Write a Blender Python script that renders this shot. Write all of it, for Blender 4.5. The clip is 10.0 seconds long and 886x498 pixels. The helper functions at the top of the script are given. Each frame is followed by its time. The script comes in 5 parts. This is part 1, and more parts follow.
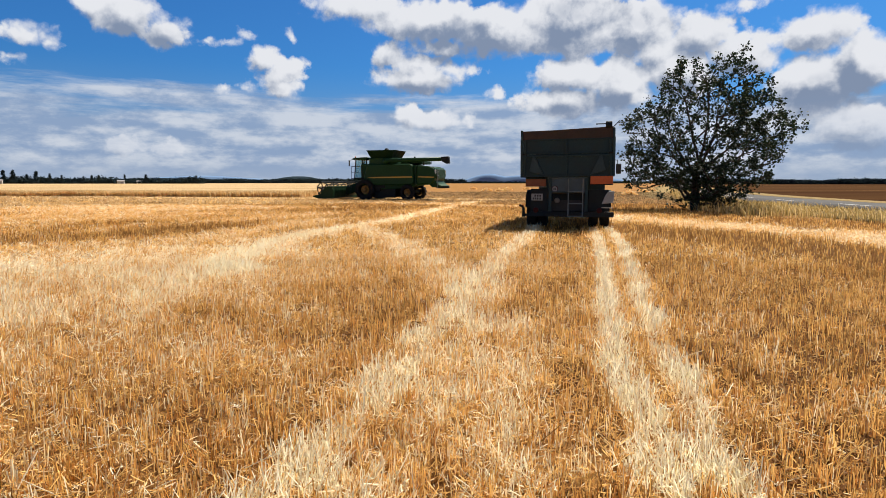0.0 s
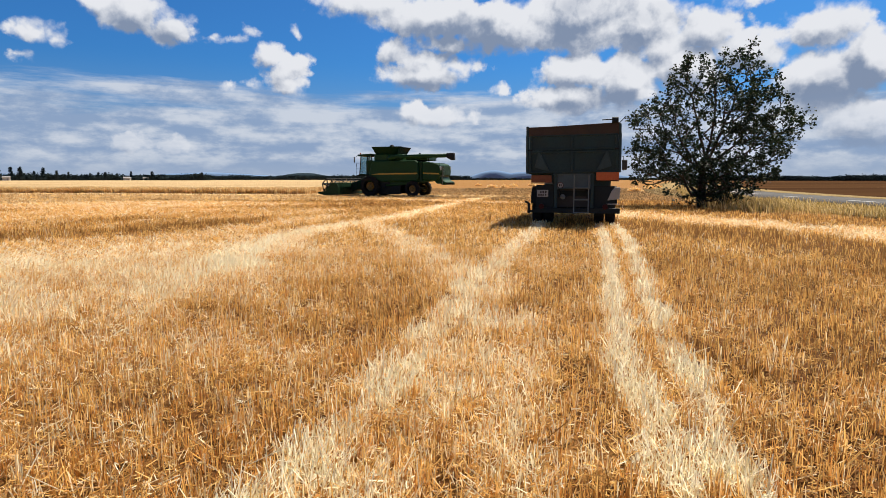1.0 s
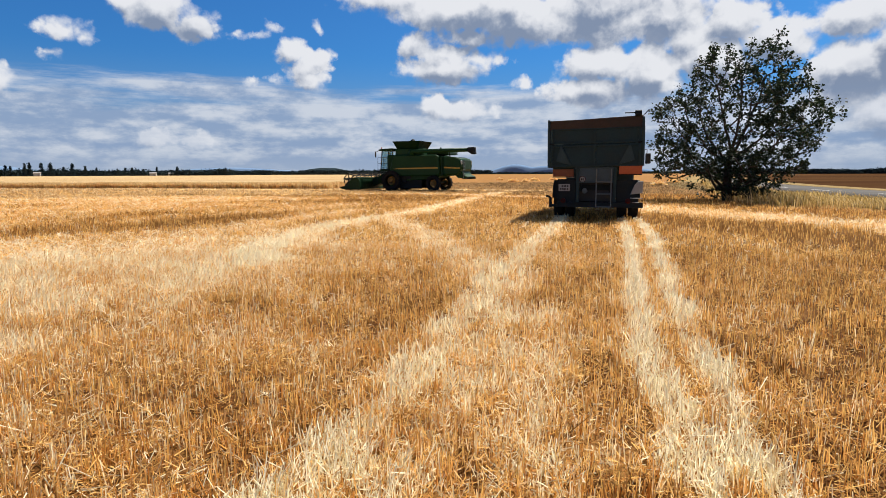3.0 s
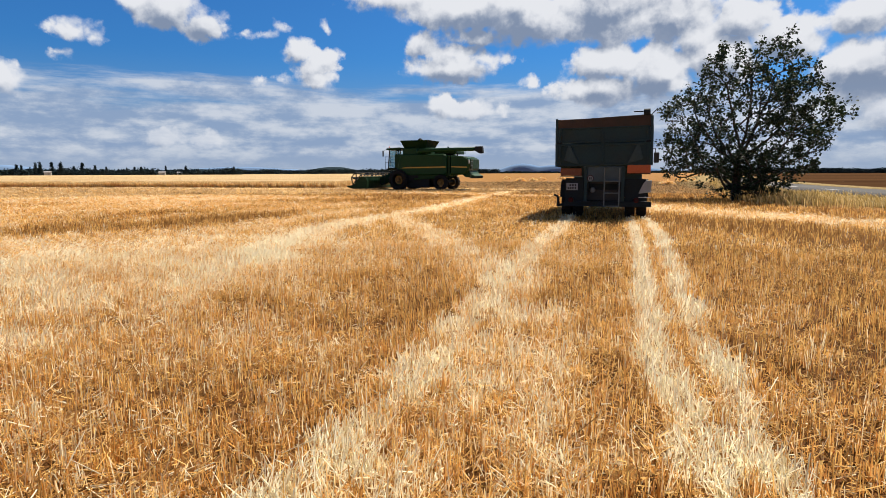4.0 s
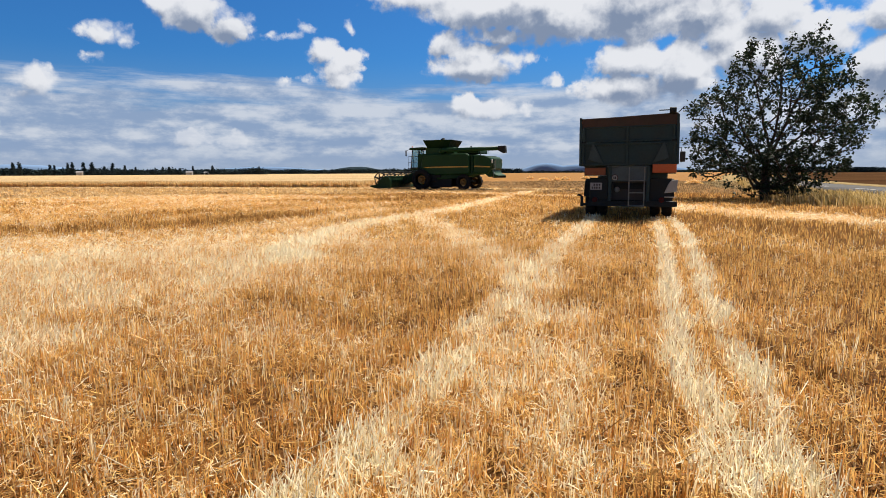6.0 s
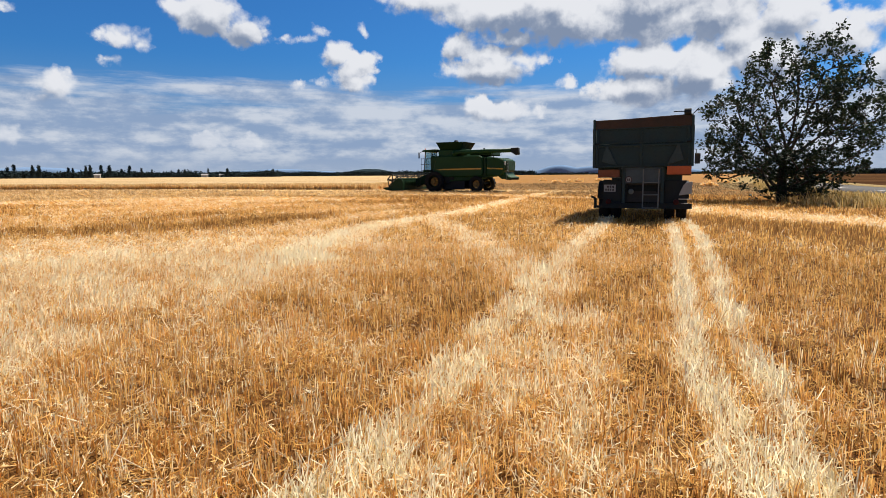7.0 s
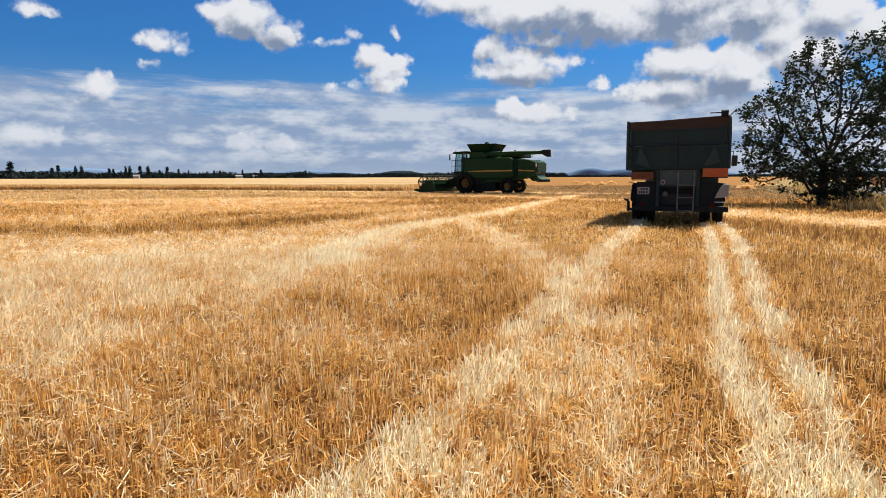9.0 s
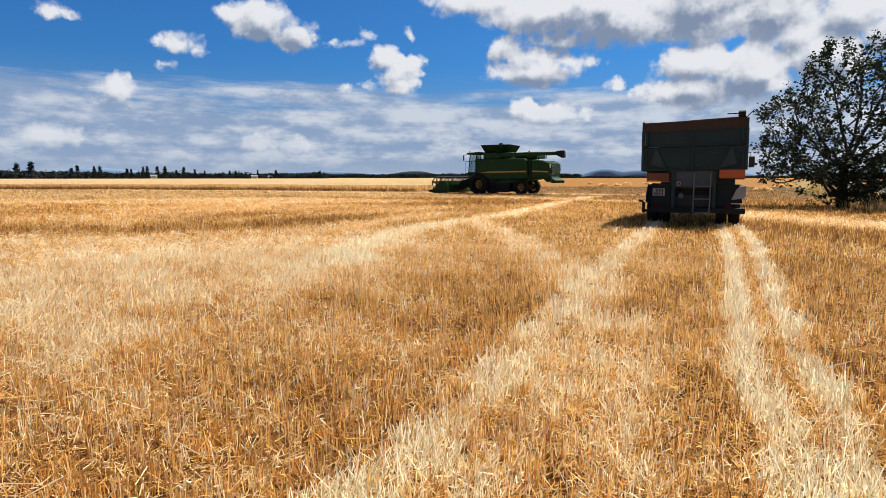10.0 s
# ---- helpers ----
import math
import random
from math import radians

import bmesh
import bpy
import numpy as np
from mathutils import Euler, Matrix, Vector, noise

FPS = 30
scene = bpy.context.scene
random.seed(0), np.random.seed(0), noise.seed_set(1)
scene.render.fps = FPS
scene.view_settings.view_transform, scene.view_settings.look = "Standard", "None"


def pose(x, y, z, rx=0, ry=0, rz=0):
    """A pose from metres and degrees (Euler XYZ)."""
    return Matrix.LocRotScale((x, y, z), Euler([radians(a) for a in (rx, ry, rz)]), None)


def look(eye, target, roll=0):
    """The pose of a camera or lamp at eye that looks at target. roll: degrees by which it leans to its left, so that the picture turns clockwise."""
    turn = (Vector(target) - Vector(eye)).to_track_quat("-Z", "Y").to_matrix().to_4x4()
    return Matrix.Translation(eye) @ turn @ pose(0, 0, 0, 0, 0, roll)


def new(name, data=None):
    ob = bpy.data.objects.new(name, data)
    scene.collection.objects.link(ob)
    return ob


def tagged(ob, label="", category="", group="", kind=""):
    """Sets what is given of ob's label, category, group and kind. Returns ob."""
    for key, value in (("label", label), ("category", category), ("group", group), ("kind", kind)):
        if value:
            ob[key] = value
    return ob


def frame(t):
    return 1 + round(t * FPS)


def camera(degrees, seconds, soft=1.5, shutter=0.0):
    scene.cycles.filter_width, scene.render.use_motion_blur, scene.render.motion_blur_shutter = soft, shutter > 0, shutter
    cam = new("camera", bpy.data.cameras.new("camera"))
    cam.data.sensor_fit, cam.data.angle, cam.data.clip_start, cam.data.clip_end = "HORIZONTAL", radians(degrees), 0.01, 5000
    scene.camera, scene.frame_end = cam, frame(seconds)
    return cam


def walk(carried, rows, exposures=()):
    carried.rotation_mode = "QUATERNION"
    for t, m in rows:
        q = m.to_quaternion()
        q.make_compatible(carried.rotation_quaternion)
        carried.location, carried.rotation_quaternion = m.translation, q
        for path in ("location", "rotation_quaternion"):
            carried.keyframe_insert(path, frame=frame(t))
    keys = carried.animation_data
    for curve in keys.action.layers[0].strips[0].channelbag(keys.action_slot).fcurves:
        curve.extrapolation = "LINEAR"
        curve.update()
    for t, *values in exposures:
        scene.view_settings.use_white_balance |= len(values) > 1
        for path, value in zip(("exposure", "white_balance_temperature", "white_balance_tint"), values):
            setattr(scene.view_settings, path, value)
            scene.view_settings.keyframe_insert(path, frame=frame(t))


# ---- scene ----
EYE = 1.28          # height of the lens over the ground
cam = camera(73.4, 10.0, soft=0.75)
# seconds, yaw, pitch, roll, and the small sway of the hand in metres
PATH = [
    (0, -0.000, -6.346, 0.000, 0.000, -0.000, -0.000),
    (0.5, 0.310, -6.517, 0.007, -0.000, 0.009, -0.005),
    (1, 0.491, -6.668, 0.024, -0.003, 0.024, -0.010),
    (1.5, 0.661, -6.747, -0.008, 0.000, 0.022, -0.010),
    (2, 1.195, -6.961, 0.120, 0.003, 0.016, -0.010),
    (2.5, 1.948, -7.114, 0.204, -0.001, 0.011, -0.006),
    (4, 3.215, -7.275, 0.214, -0.010, 0.021, -0.011),
    (4.5, 3.591, -7.280, 0.221, -0.009, 0.020, -0.009),
    (5, 4.143, -7.287, 0.199, -0.010, 0.013, -0.010),
    (5.5, 4.820, -7.327, 0.237, -0.012, 0.019, -0.012),
    (7, 6.653, -7.100, 0.368, -0.004, 0.027, -0.008),
    (7.5, 7.496, -6.941, 0.396, -0.005, 0.006, -0.009),
    (8, 8.125, -6.887, 0.318, -0.014, 0.014, -0.016),
    (8.5, 8.822, -6.906, 0.235, -0.019, 0.008, -0.015),
    (9, 9.514, -6.914, 0.163, -0.028, -0.002, -0.013),
    (9.5, 10.108, -6.864, 0.098, -0.027, -0.007, -0.010),
    (10, 10.815, -6.841, 0.035, -0.032, -0.010, -0.012),
]



def hold(yaw, pitch, roll, x, y, z):
    return pose(x, y, EYE + z, 0, 0, yaw) @ pose(0, 0, 0, pitch) @ pose(0, 0, 0, 0, roll) @ pose(0, 0, 0, 90)


walk(cam, [(t, hold(*r)) for t, *r in PATH])

# ---------------------------------------------------------------- light
SUN_AZ, SUN_EL = 42.0, 56.0      # degrees right of the first view, and above the horizon
sun = new("sun", bpy.data.lights.new("sun", "SUN"))
sun.data.energy, sun.data.angle, sun.data.color = 5.0, radians(0.55), (1.0, 0.93, 0.82)
a, e = radians(SUN_AZ), radians(SUN_EL)
to_sun = Vector((math.sin(a) * math.cos(e), math.cos(a) * math.cos(e), math.sin(e)))
sun.matrix_world = look(to_sun * 200, (0, 0, 0))
scene.view_settings.exposure = 0.74

world = bpy.data.worlds.new("sky")
scene.world = world
world.use_nodes = True


class Nodes:
    """Short ways to add nodes to a tree."""

    def __init__(self, tree):
        self.tree = tree
        tree.nodes.clear()

    def add(self, kind, ins=(), **sets):
        n = self.tree.nodes.new(kind)
        if "operation" in sets:
            n.operation = sets["operation"]
        if "use_clamp" in sets:
            n.use_clamp = sets["use_clamp"]
        if "data_type" in sets:
            n.data_type, n.blend_type = sets["data_type"], sets["blend_type"]
        if "node_tree" in sets:
            n.node_tree = sets["node_tree"]
        if "sky_type" in sets:
            n.sky_type, n.sun_disc = sets["sky_type"], sets["sun_disc"]
            n.sun_elevation, n.sun_rotation = sets["sun_elevation"], sets["sun_rotation"]
        if "voronoi_dimensions" in sets:
            n.voronoi_dimensions, n.normalize = sets["voronoi_dimensions"], sets["normalize"]
        if "attribute_name" in sets:
            n.attribute_name = sets["attribute_name"]
        for k, v in (ins.items() if isinstance(ins, dict) else enumerate(ins)):
            self.put(n.inputs[k], v)
        return n

    def put(self, socket, v):
        if isinstance(v, bpy.types.NodeSocket):
            self.tree.links.new(v, socket)
        elif v is not None:
            if isinstance(v, tuple) and len(v) == 3 and socket.type == "RGBA":
                v = (*v, 1)
            socket.default_value = v

    def math(self, op, *ins, clamp=False):
        return self.add("ShaderNodeMath", ins, operation=op, use_clamp=clamp).outputs[0]

    def vec(self, op, *ins):
        n = self.add("ShaderNodeVectorMath", ins, operation=op)
        return n.outputs["Value"] if op in ("LENGTH", "DOT_PRODUCT", "DISTANCE") else n.outputs[0]

    def noise(self, vector, scale, detail=4, rough=0.55, colour=False, **kw):
        n = self.add("ShaderNodeTexNoise", {"Vector": vector, "Scale": scale, "Detail": detail, "Roughness": rough})
        for k, v in kw.items():
            n.inputs[k].default_value = v
        return n.outputs["Color" if colour else 0]

    def mix(self, fac, x, y, mode="MIX"):
        n = self.add("ShaderNodeMix", data_type="RGBA", blend_type=mode)
        for k, v in ((0, fac), (6, x), (7, y)):
            self.put(n.inputs[k], v)
        return n.outputs[2]

    def ramp(self, fac, lo, hi, a=0.0, b=1.0, smooth=True):
        n = self.add("ShaderNodeMapRange", {0: fac, 1: lo, 2: hi, 3: a, 4: b})
        n.interpolation_type = "SMOOTHSTEP" if smooth else "LINEAR"
        return n.outputs[0]


# cumulus clouds of the day: bearing, height, half width, half height, in degrees
HEAPS = [
    (-27.3, 13.7, 2.62, 1.92), (-24.2, 12.6, 2.02, 1.38), (-29.5, 14.0, 1.62, 1.17), (-16.2, 10.9, 1.6, 1.15), (-14.1, 10.3, 1.84, 1.16), (-14.9, 8.6, 2.03, 1.16),
    (-5.0, 11.8, 1.84, 1.41), (-2.3, 9.7, 4.46, 1.52), (0.8, 10.4, 3.16, 0.87), (-7.5, 15.7, 5.35, 1.4), (-1.3, 14.7, 6.53, 1.96), (5.6, 13.7, 5.39, 2.38),
    (11.7, 14.2, 5.73, 3.09), (17.6, 13.4, 4.18, 2.59), (11.8, 9.7, 3.91, 1.81), (11.4, 7.5, 4.81, 1.49), (16.3, 8.8, 3.0, 2.61), (22.7, 12.5, 3.21, 1.9),
    (25.9, 10.7, 3.49, 1.95), (31.5, 11.8, 3.31, 1.93), (34.6, 9.2, 2.17, 2.67), (31.3, 7.8, 3.53, 2.77), (34.2, 4.4, 3.32, 2.02), (19.2, 11.3, 3.2, 1.6), (0.6, 12.3, 5.2, 1.0),
]
WISPS = [
    (-34.2, 11.3, 1.9, 0.98), (-32.7, 10.9, 0.95, 0.64), (-35.1, 9.5, 0.71, 0.4), (-17.7, 8.4, 1.48, 0.62), (-19.9, 8.2, 0.67, 0.36), (-17.2, 12.9, 0.99, 0.47),
    (-19.2, 12.2, 0.87, 0.41), (-21.1, 12.1, 0.75, 0.3), (-14.0, 13.1, 0.34, 0.36), (5.1, 8.1, 0.97, 0.65), (-3.4, 6.3, 1.63, 1.36), (-1.0, 5.8, 3.27, 0.98),
    (2.2, 5.9, 0.76, 0.65), (26.1, 14.6, 2.59, 0.49), (21.5, 9.4, 3.28, 2.52), (-42.9, 12.8, 1.22, 0.55), (-39.0, 7.3, 1.76, 1.34), (-39.7, 6.4, 1.45, 0.47), (-43.8, 3.4, 2.66, 1.18),
    (-28.2, 3.0, 1.98, 0.93), (-24.7, 2.9, 1.54, 0.85), (-15.0, 9.6, 1.9, 1.3), (-2.6, 10.9, 3.4, 1.2),
]
# grey undersides of the thickest clouds
BASES = [
    (0.3, 12.0, 5.45, 1.2), (2.9, 13.5, 3.26, 1.09), (14.2, 15.0, 4.59, 1.58), (13.4, 7.0, 3.09, 0.74), (19.0, 14.2, 2.9, 1.28), (33.6, 7.6, 2.98, 1.8),
    (34.0, 1.5, 3.35, 1.8), (-25.7, 11.8, 3.05, 0.68), (-1.3, 8.6, 3.81, 0.54),
]


def nearest_heap(n, q, heaps, blend):
    """Degrees inside the outline of the nearest of some oval heaps."""
    best = None
    for az, el, rx, ry in heaps:
        d = n.vec("LENGTH", n.vec("MULTIPLY_ADD", q, (1 / rx, 1 / ry, 0), (-az / rx, -el / ry, 0)))
        d = n.math("MULTIPLY_ADD", d, -ry, ry)
        best = d if best is None else n.add("ShaderNodeMath", (best, d, blend), operation="SMOOTH_MAX").outputs[0]
    return best


def cloud_group():
    """Thickness of cloud, in degrees, towards a bearing and height."""
    g = bpy.data.node_groups.new("cloud_thickness", "ShaderNodeTree")
    g.interface.new_socket("Place", in_out="INPUT", socket_type="NodeSocketVector")
    g.interface.new_socket("Thickness", in_out="OUTPUT", socket_type="NodeSocketFloat")
    n = Nodes(g)
    p = n.add("NodeGroupInput").outputs[0]
    warp = n.vec("SUBTRACT", n.noise(n.vec("ADD", p, (0.3, 0.2, 2.57)), 0.45, 3, 0.6, True), (0.5, 0.5, 0.5))
    q = n.vec("MULTIPLY_ADD", warp, (1.5, 1.1, 0.0), p)
    heap = nearest_heap(n, q, HEAPS, 0.35)
    wisp = nearest_heap(n, q, WISPS, 0.10)
    body = n.math("MAXIMUM", n.add("ShaderNodeMath", (heap, wisp, 0.10), operation="SMOOTH_MAX").outputs[0], -3.0)
    swell = n.add("ShaderNodeTexVoronoi", {"Vector": q, "Scale": 0.60, "Detail": 3.0, "Roughness": 0.48}, voronoi_dimensions="2D", normalize=True).outputs["Distance"]
    puff = n.math("SUBTRACT", n.noise(n.vec("ADD", p, (1.7, 0.9, 4.43)), 0.7, 8, 0.56), 0.5)
    bulge = n.math("MULTIPLY_ADD", n.math("SUBTRACT", 0.30, swell), 1.1, n.math("MULTIPLY", puff, 1.5))
    n.add("NodeGroupOutput", (n.math("ADD", bulge, body),))
    return g


def build_sky():
    n = Nodes(world.node_tree)
    way = n.add("ShaderNodeTexCoord").outputs["Generated"]
    x, y, z = n.add("ShaderNodeSeparateXYZ", (way,)).outputs
    az = n.math("MULTIPLY", n.math("ARCTAN2", x, y), 180 / math.pi)
    el = n.math("MULTIPLY", n.math("ARCSINE", z), 180 / math.pi)
    p = n.add("ShaderNodeCombineXYZ", (az, el, 0.0)).outputs[0]
    g = cloud_group()
    here = n.add("ShaderNodeGroup", (p,), node_tree=g).outputs[0]
    above = n.add("ShaderNodeGroup", (n.vec("ADD", p, (0.50, 1.00, 0)),), node_tree=g).outputs[0]
    soft = n.noise(n.vec("ADD", p, (9.1, 3.2, 0.4)), 0.35, 3, 0.5)
    cover = n.ramp(here, -0.15, n.ramp(soft, 0.35, 0.65, 0.30, 0.85))
    slope = n.ramp(n.math("SUBTRACT", here, above), -1.0, 1.0, -0.50, 0.50, smooth=False)
    lit = n.math("ADD", slope, n.ramp(here, 0.6, 2.6, 0.68, 0.56))
    deep = n.ramp(nearest_heap(n, n.vec("MULTIPLY_ADD", n.vec("SUBTRACT", n.noise(p, 0.5, 4, 0.6, True), (0.5, 0.5, 0.5)), (2.2, 1.4, 0.0), p), BASES, 0.3), -0.7, 0.7, 0.0, 0.36)
    broad = n.noise(n.vec("ADD", p, (5.1, 2.2, 0.9)), 0.22, 4, 0.55)
    lit = n.math("SUBTRACT", n.math("SUBTRACT", lit, deep), n.math("MULTIPLY", n.ramp(broad, 0.42, 0.62, 0.0, 0.22), n.ramp(here, 0.2, 1.2)))
    cloud = n.mix(n.ramp(lit, 0.05, 0.92), (0.25, 0.32, 0.46), (0.89, 0.91, 0.96))
    # flat grey layers and low puffs towards the horizon
    flat = n.noise(n.vec("ADD", n.vec("MULTIPLY", p, (0.055, 0.50, 0)), (3.3, 7.7, 1.37)), 1.0, 6, 0.60)
    streak = n.noise(n.vec("ADD", n.vec("MULTIPLY", p, (0.07, 0.55, 0)), (0.0, 2.0, 3.1)), 1.0, 6, 0.52)
    lump = n.noise(n.vec("ADD", n.vec("MULTIPLY", p, (0.26, 0.60, 0)), (4.0, 1.0, 2.2)), 1.0, 7, 0.60)
    tone = n.math("ADD", n.math("MULTIPLY", streak, 0.45), n.math("MULTIPLY", lump, 0.55))
    veil = n.mix(n.ramp(tone, 0.42, 0.60), (0.31, 0.42, 0.62), (0.71, 0.76, 0.85))
    veil = n.mix(n.ramp(el, 2.6, 0.0, 0.0, 0.75), veil, (0.41, 0.50, 0.65))
    level = n.math("ADD", el, n.math("MULTIPLY", n.math("SUBTRACT", flat, 0.5), 9.0))
    low = n.math("MULTIPLY", n.ramp(level, 8.4, 6.2), 0.90)
    sky = n.add("ShaderNodeTexSky", sky_type="NISHITA", sun_disc=False, sun_elevation=radians(SUN_EL), sun_rotation=radians(SUN_AZ))
    blue = n.mix(1.0, sky.outputs[0], (0.019, 0.060, 0.112), "MULTIPLY")
    blue = n.mix(n.ramp(el, 11.0, 1.0, 0.0, 0.85), blue, (0.25, 0.37, 0.58))
    # unseen broken cloud overhead, added to make the skylight less blue
    fill_bank = n.noise(n.vec("ADD", n.vec("MULTIPLY", way, (3.0, 3.0, 1.0)), (2.0, 5.0, 0.0)), 1.0, 5, 0.55)
    blue = n.mix(n.ramp(el, 17.0, 34.0, 0.0, 0.85), blue, n.mix(n.ramp(fill_bank, 0.42, 0.58), (0.030, 0.055, 0.10), (0.24, 0.23, 0.225)))
    out = n.mix(low, blue, veil)
    out = n.mix(n.math("MULTIPLY", cover, n.ramp(el, 0.5, 7.5, 0.30, 1.0)), out, cloud)
    back = n.add("ShaderNodeBackground", (out, 0.53))
    n.add("ShaderNodeOutputWorld", (back.outputs[0],))


build_sky()

# ---------------------------------------------------------------- materials


def material(name, build):
    m = bpy.data.materials.new(name)
    m.use_nodes = True
    n = Nodes(m.node_tree)
    out = n.add("ShaderNodeOutputMaterial")
    n.put(out.inputs[0], build(n))
    return m


def place(n):
    return n.add("ShaderNodeTexCoord").outputs["Object"]


def surface(n, colour, rough=0.6, metal=0.0, bump=None, strength=0.3, distance=0.01, **more):
    ins = {"Base Color": colour, "Roughness": rough, "Metallic": metal, **more}
    if bump is not None:
        ins["Normal"] = n.add("ShaderNodeBump", {"Height": bump, "Strength": strength, "Distance": distance}).outputs[0]
    return n.add("ShaderNodeBsdfPrincipled", ins).outputs[0]


def painted(name, base, dirt, rough=0.5, amount=0.5, metal=0.0, size=3.0, spec=0.5):
    """Old paint with dust and rubbed patches."""
    def build(n):
        p = place(n)
        big, small = n.noise(p, size, 5, 0.65), n.noise(p, size * 12, 4, 0.6)
        mask = n.math("MULTIPLY", n.ramp(n.math("MULTIPLY_ADD", small, 0.35, big), 0.52, 0.95), amount)
        tone = n.mix(n.ramp(small, 0.3, 0.7), tuple(c * 0.82 for c in base), base)
        return surface(n, n.mix(mask, tone, dirt), n.ramp(big, 0.3, 0.7, rough - 0.08, rough + 0.15), metal, small, 0.12, 0.004,
                       **{"Specular IOR Level": spec})
    return material(name, build)


def straw_material(name, dark, mid, pale, glow=0.3):
    """Dry straw: cover tells how bleached and flattened it is."""
    def build(n):
        rnd = n.add("ShaderNodeNewGeometry").outputs["Random Per Island"]
        cov = n.add("ShaderNodeAttribute", attribute_name="cover").outputs["Fac"]
        col = n.mix(n.ramp(rnd, 0.0, 1.0, smooth=False), dark, mid)
        k = n.math("ADD", cov, n.math("MULTIPLY", n.math("SUBTRACT", n.math("FRACT", n.math("MULTIPLY", rnd, 7.31)), 0.5), 0.75))
        col = n.mix(n.ramp(k, -0.12, -0.55), col, tuple(q * 0.42 for q in dark))
        col = n.mix(n.ramp(k, 0.22, 0.80), col, pale)
        bs = surface(n, col, 0.6, **{"Specular IOR Level": 0.10})
        tr = n.add("ShaderNodeBsdfTranslucent", (n.mix(0.06, col, (0.95, 0.85, 0.65)),)).outputs[0]
        return n.add("ShaderNodeMixShader", (glow, bs, tr)).outputs[0]
    return material(name, build)


def field_material():
    def build(n):
        p = place(n)
        cov = n.add("ShaderNodeAttribute", attribute_name="cover").outputs["Fac"]
        fine, mid = n.noise(p, 22, 5, 0.7), n.noise(p, 2.2, 5, 0.6)
        wide = n.noise(n.vec("MULTIPLY", p, (0.05, 0.22, 1)), 1.0, 5, 0.6)
        k = n.math("ADD", n.math("MULTIPLY", n.math("SUBTRACT", fine, 0.5), 1.5), n.math("ADD", n.math("MULTIPLY", n.math("SUBTRACT", wide, 0.5), 0.8), cov))
        soil = n.add("ShaderNodeAttribute", attribute_name="soil").outputs["Fac"]
        col = n.mix(n.ramp(k, -0.3, 0.35), (0.27, 0.135, 0.04), (0.50, 0.285, 0.09))
        col = n.mix(n.ramp(k, 0.25, 1.1), col, (0.78, 0.58, 0.30))
        earth = n.mix(n.ramp(k, -0.1, 0.7), (0.085, 0.034, 0.010), (0.33, 0.165, 0.050))
        col = n.mix(soil, col, earth)
        return surface(n, col, 0.85, bump=n.math("MULTIPLY_ADD", mid, 2.0, fine), strength=0.7, distance=0.06, **{"Specular IOR Level": 0.05})
    return material("straw_field", build)


M_FIELD = field_material()
M_STUBBLE = straw_material("stubble_straw", (0.60, 0.265, 0.050), (0.95, 0.61, 0.185), (0.97, 0.88, 0.62), 0.50)
M_LITTER = straw_material("cut_straw", (0.68, 0.36, 0.085), (0.95, 0.67, 0.26), (0.98, 0.92, 0.71), 0.46)

# duller, less saturated straw colours for stubble beyond 34 m
M_FARSTRAW = straw_material("dull_far_straw", (0.46, 0.29, 0.12), (0.65, 0.465, 0.235), (0.84, 0.71, 0.47), 0.36)

# ---------------------------------------------------------------- ground
rng = np.random.default_rng(4)
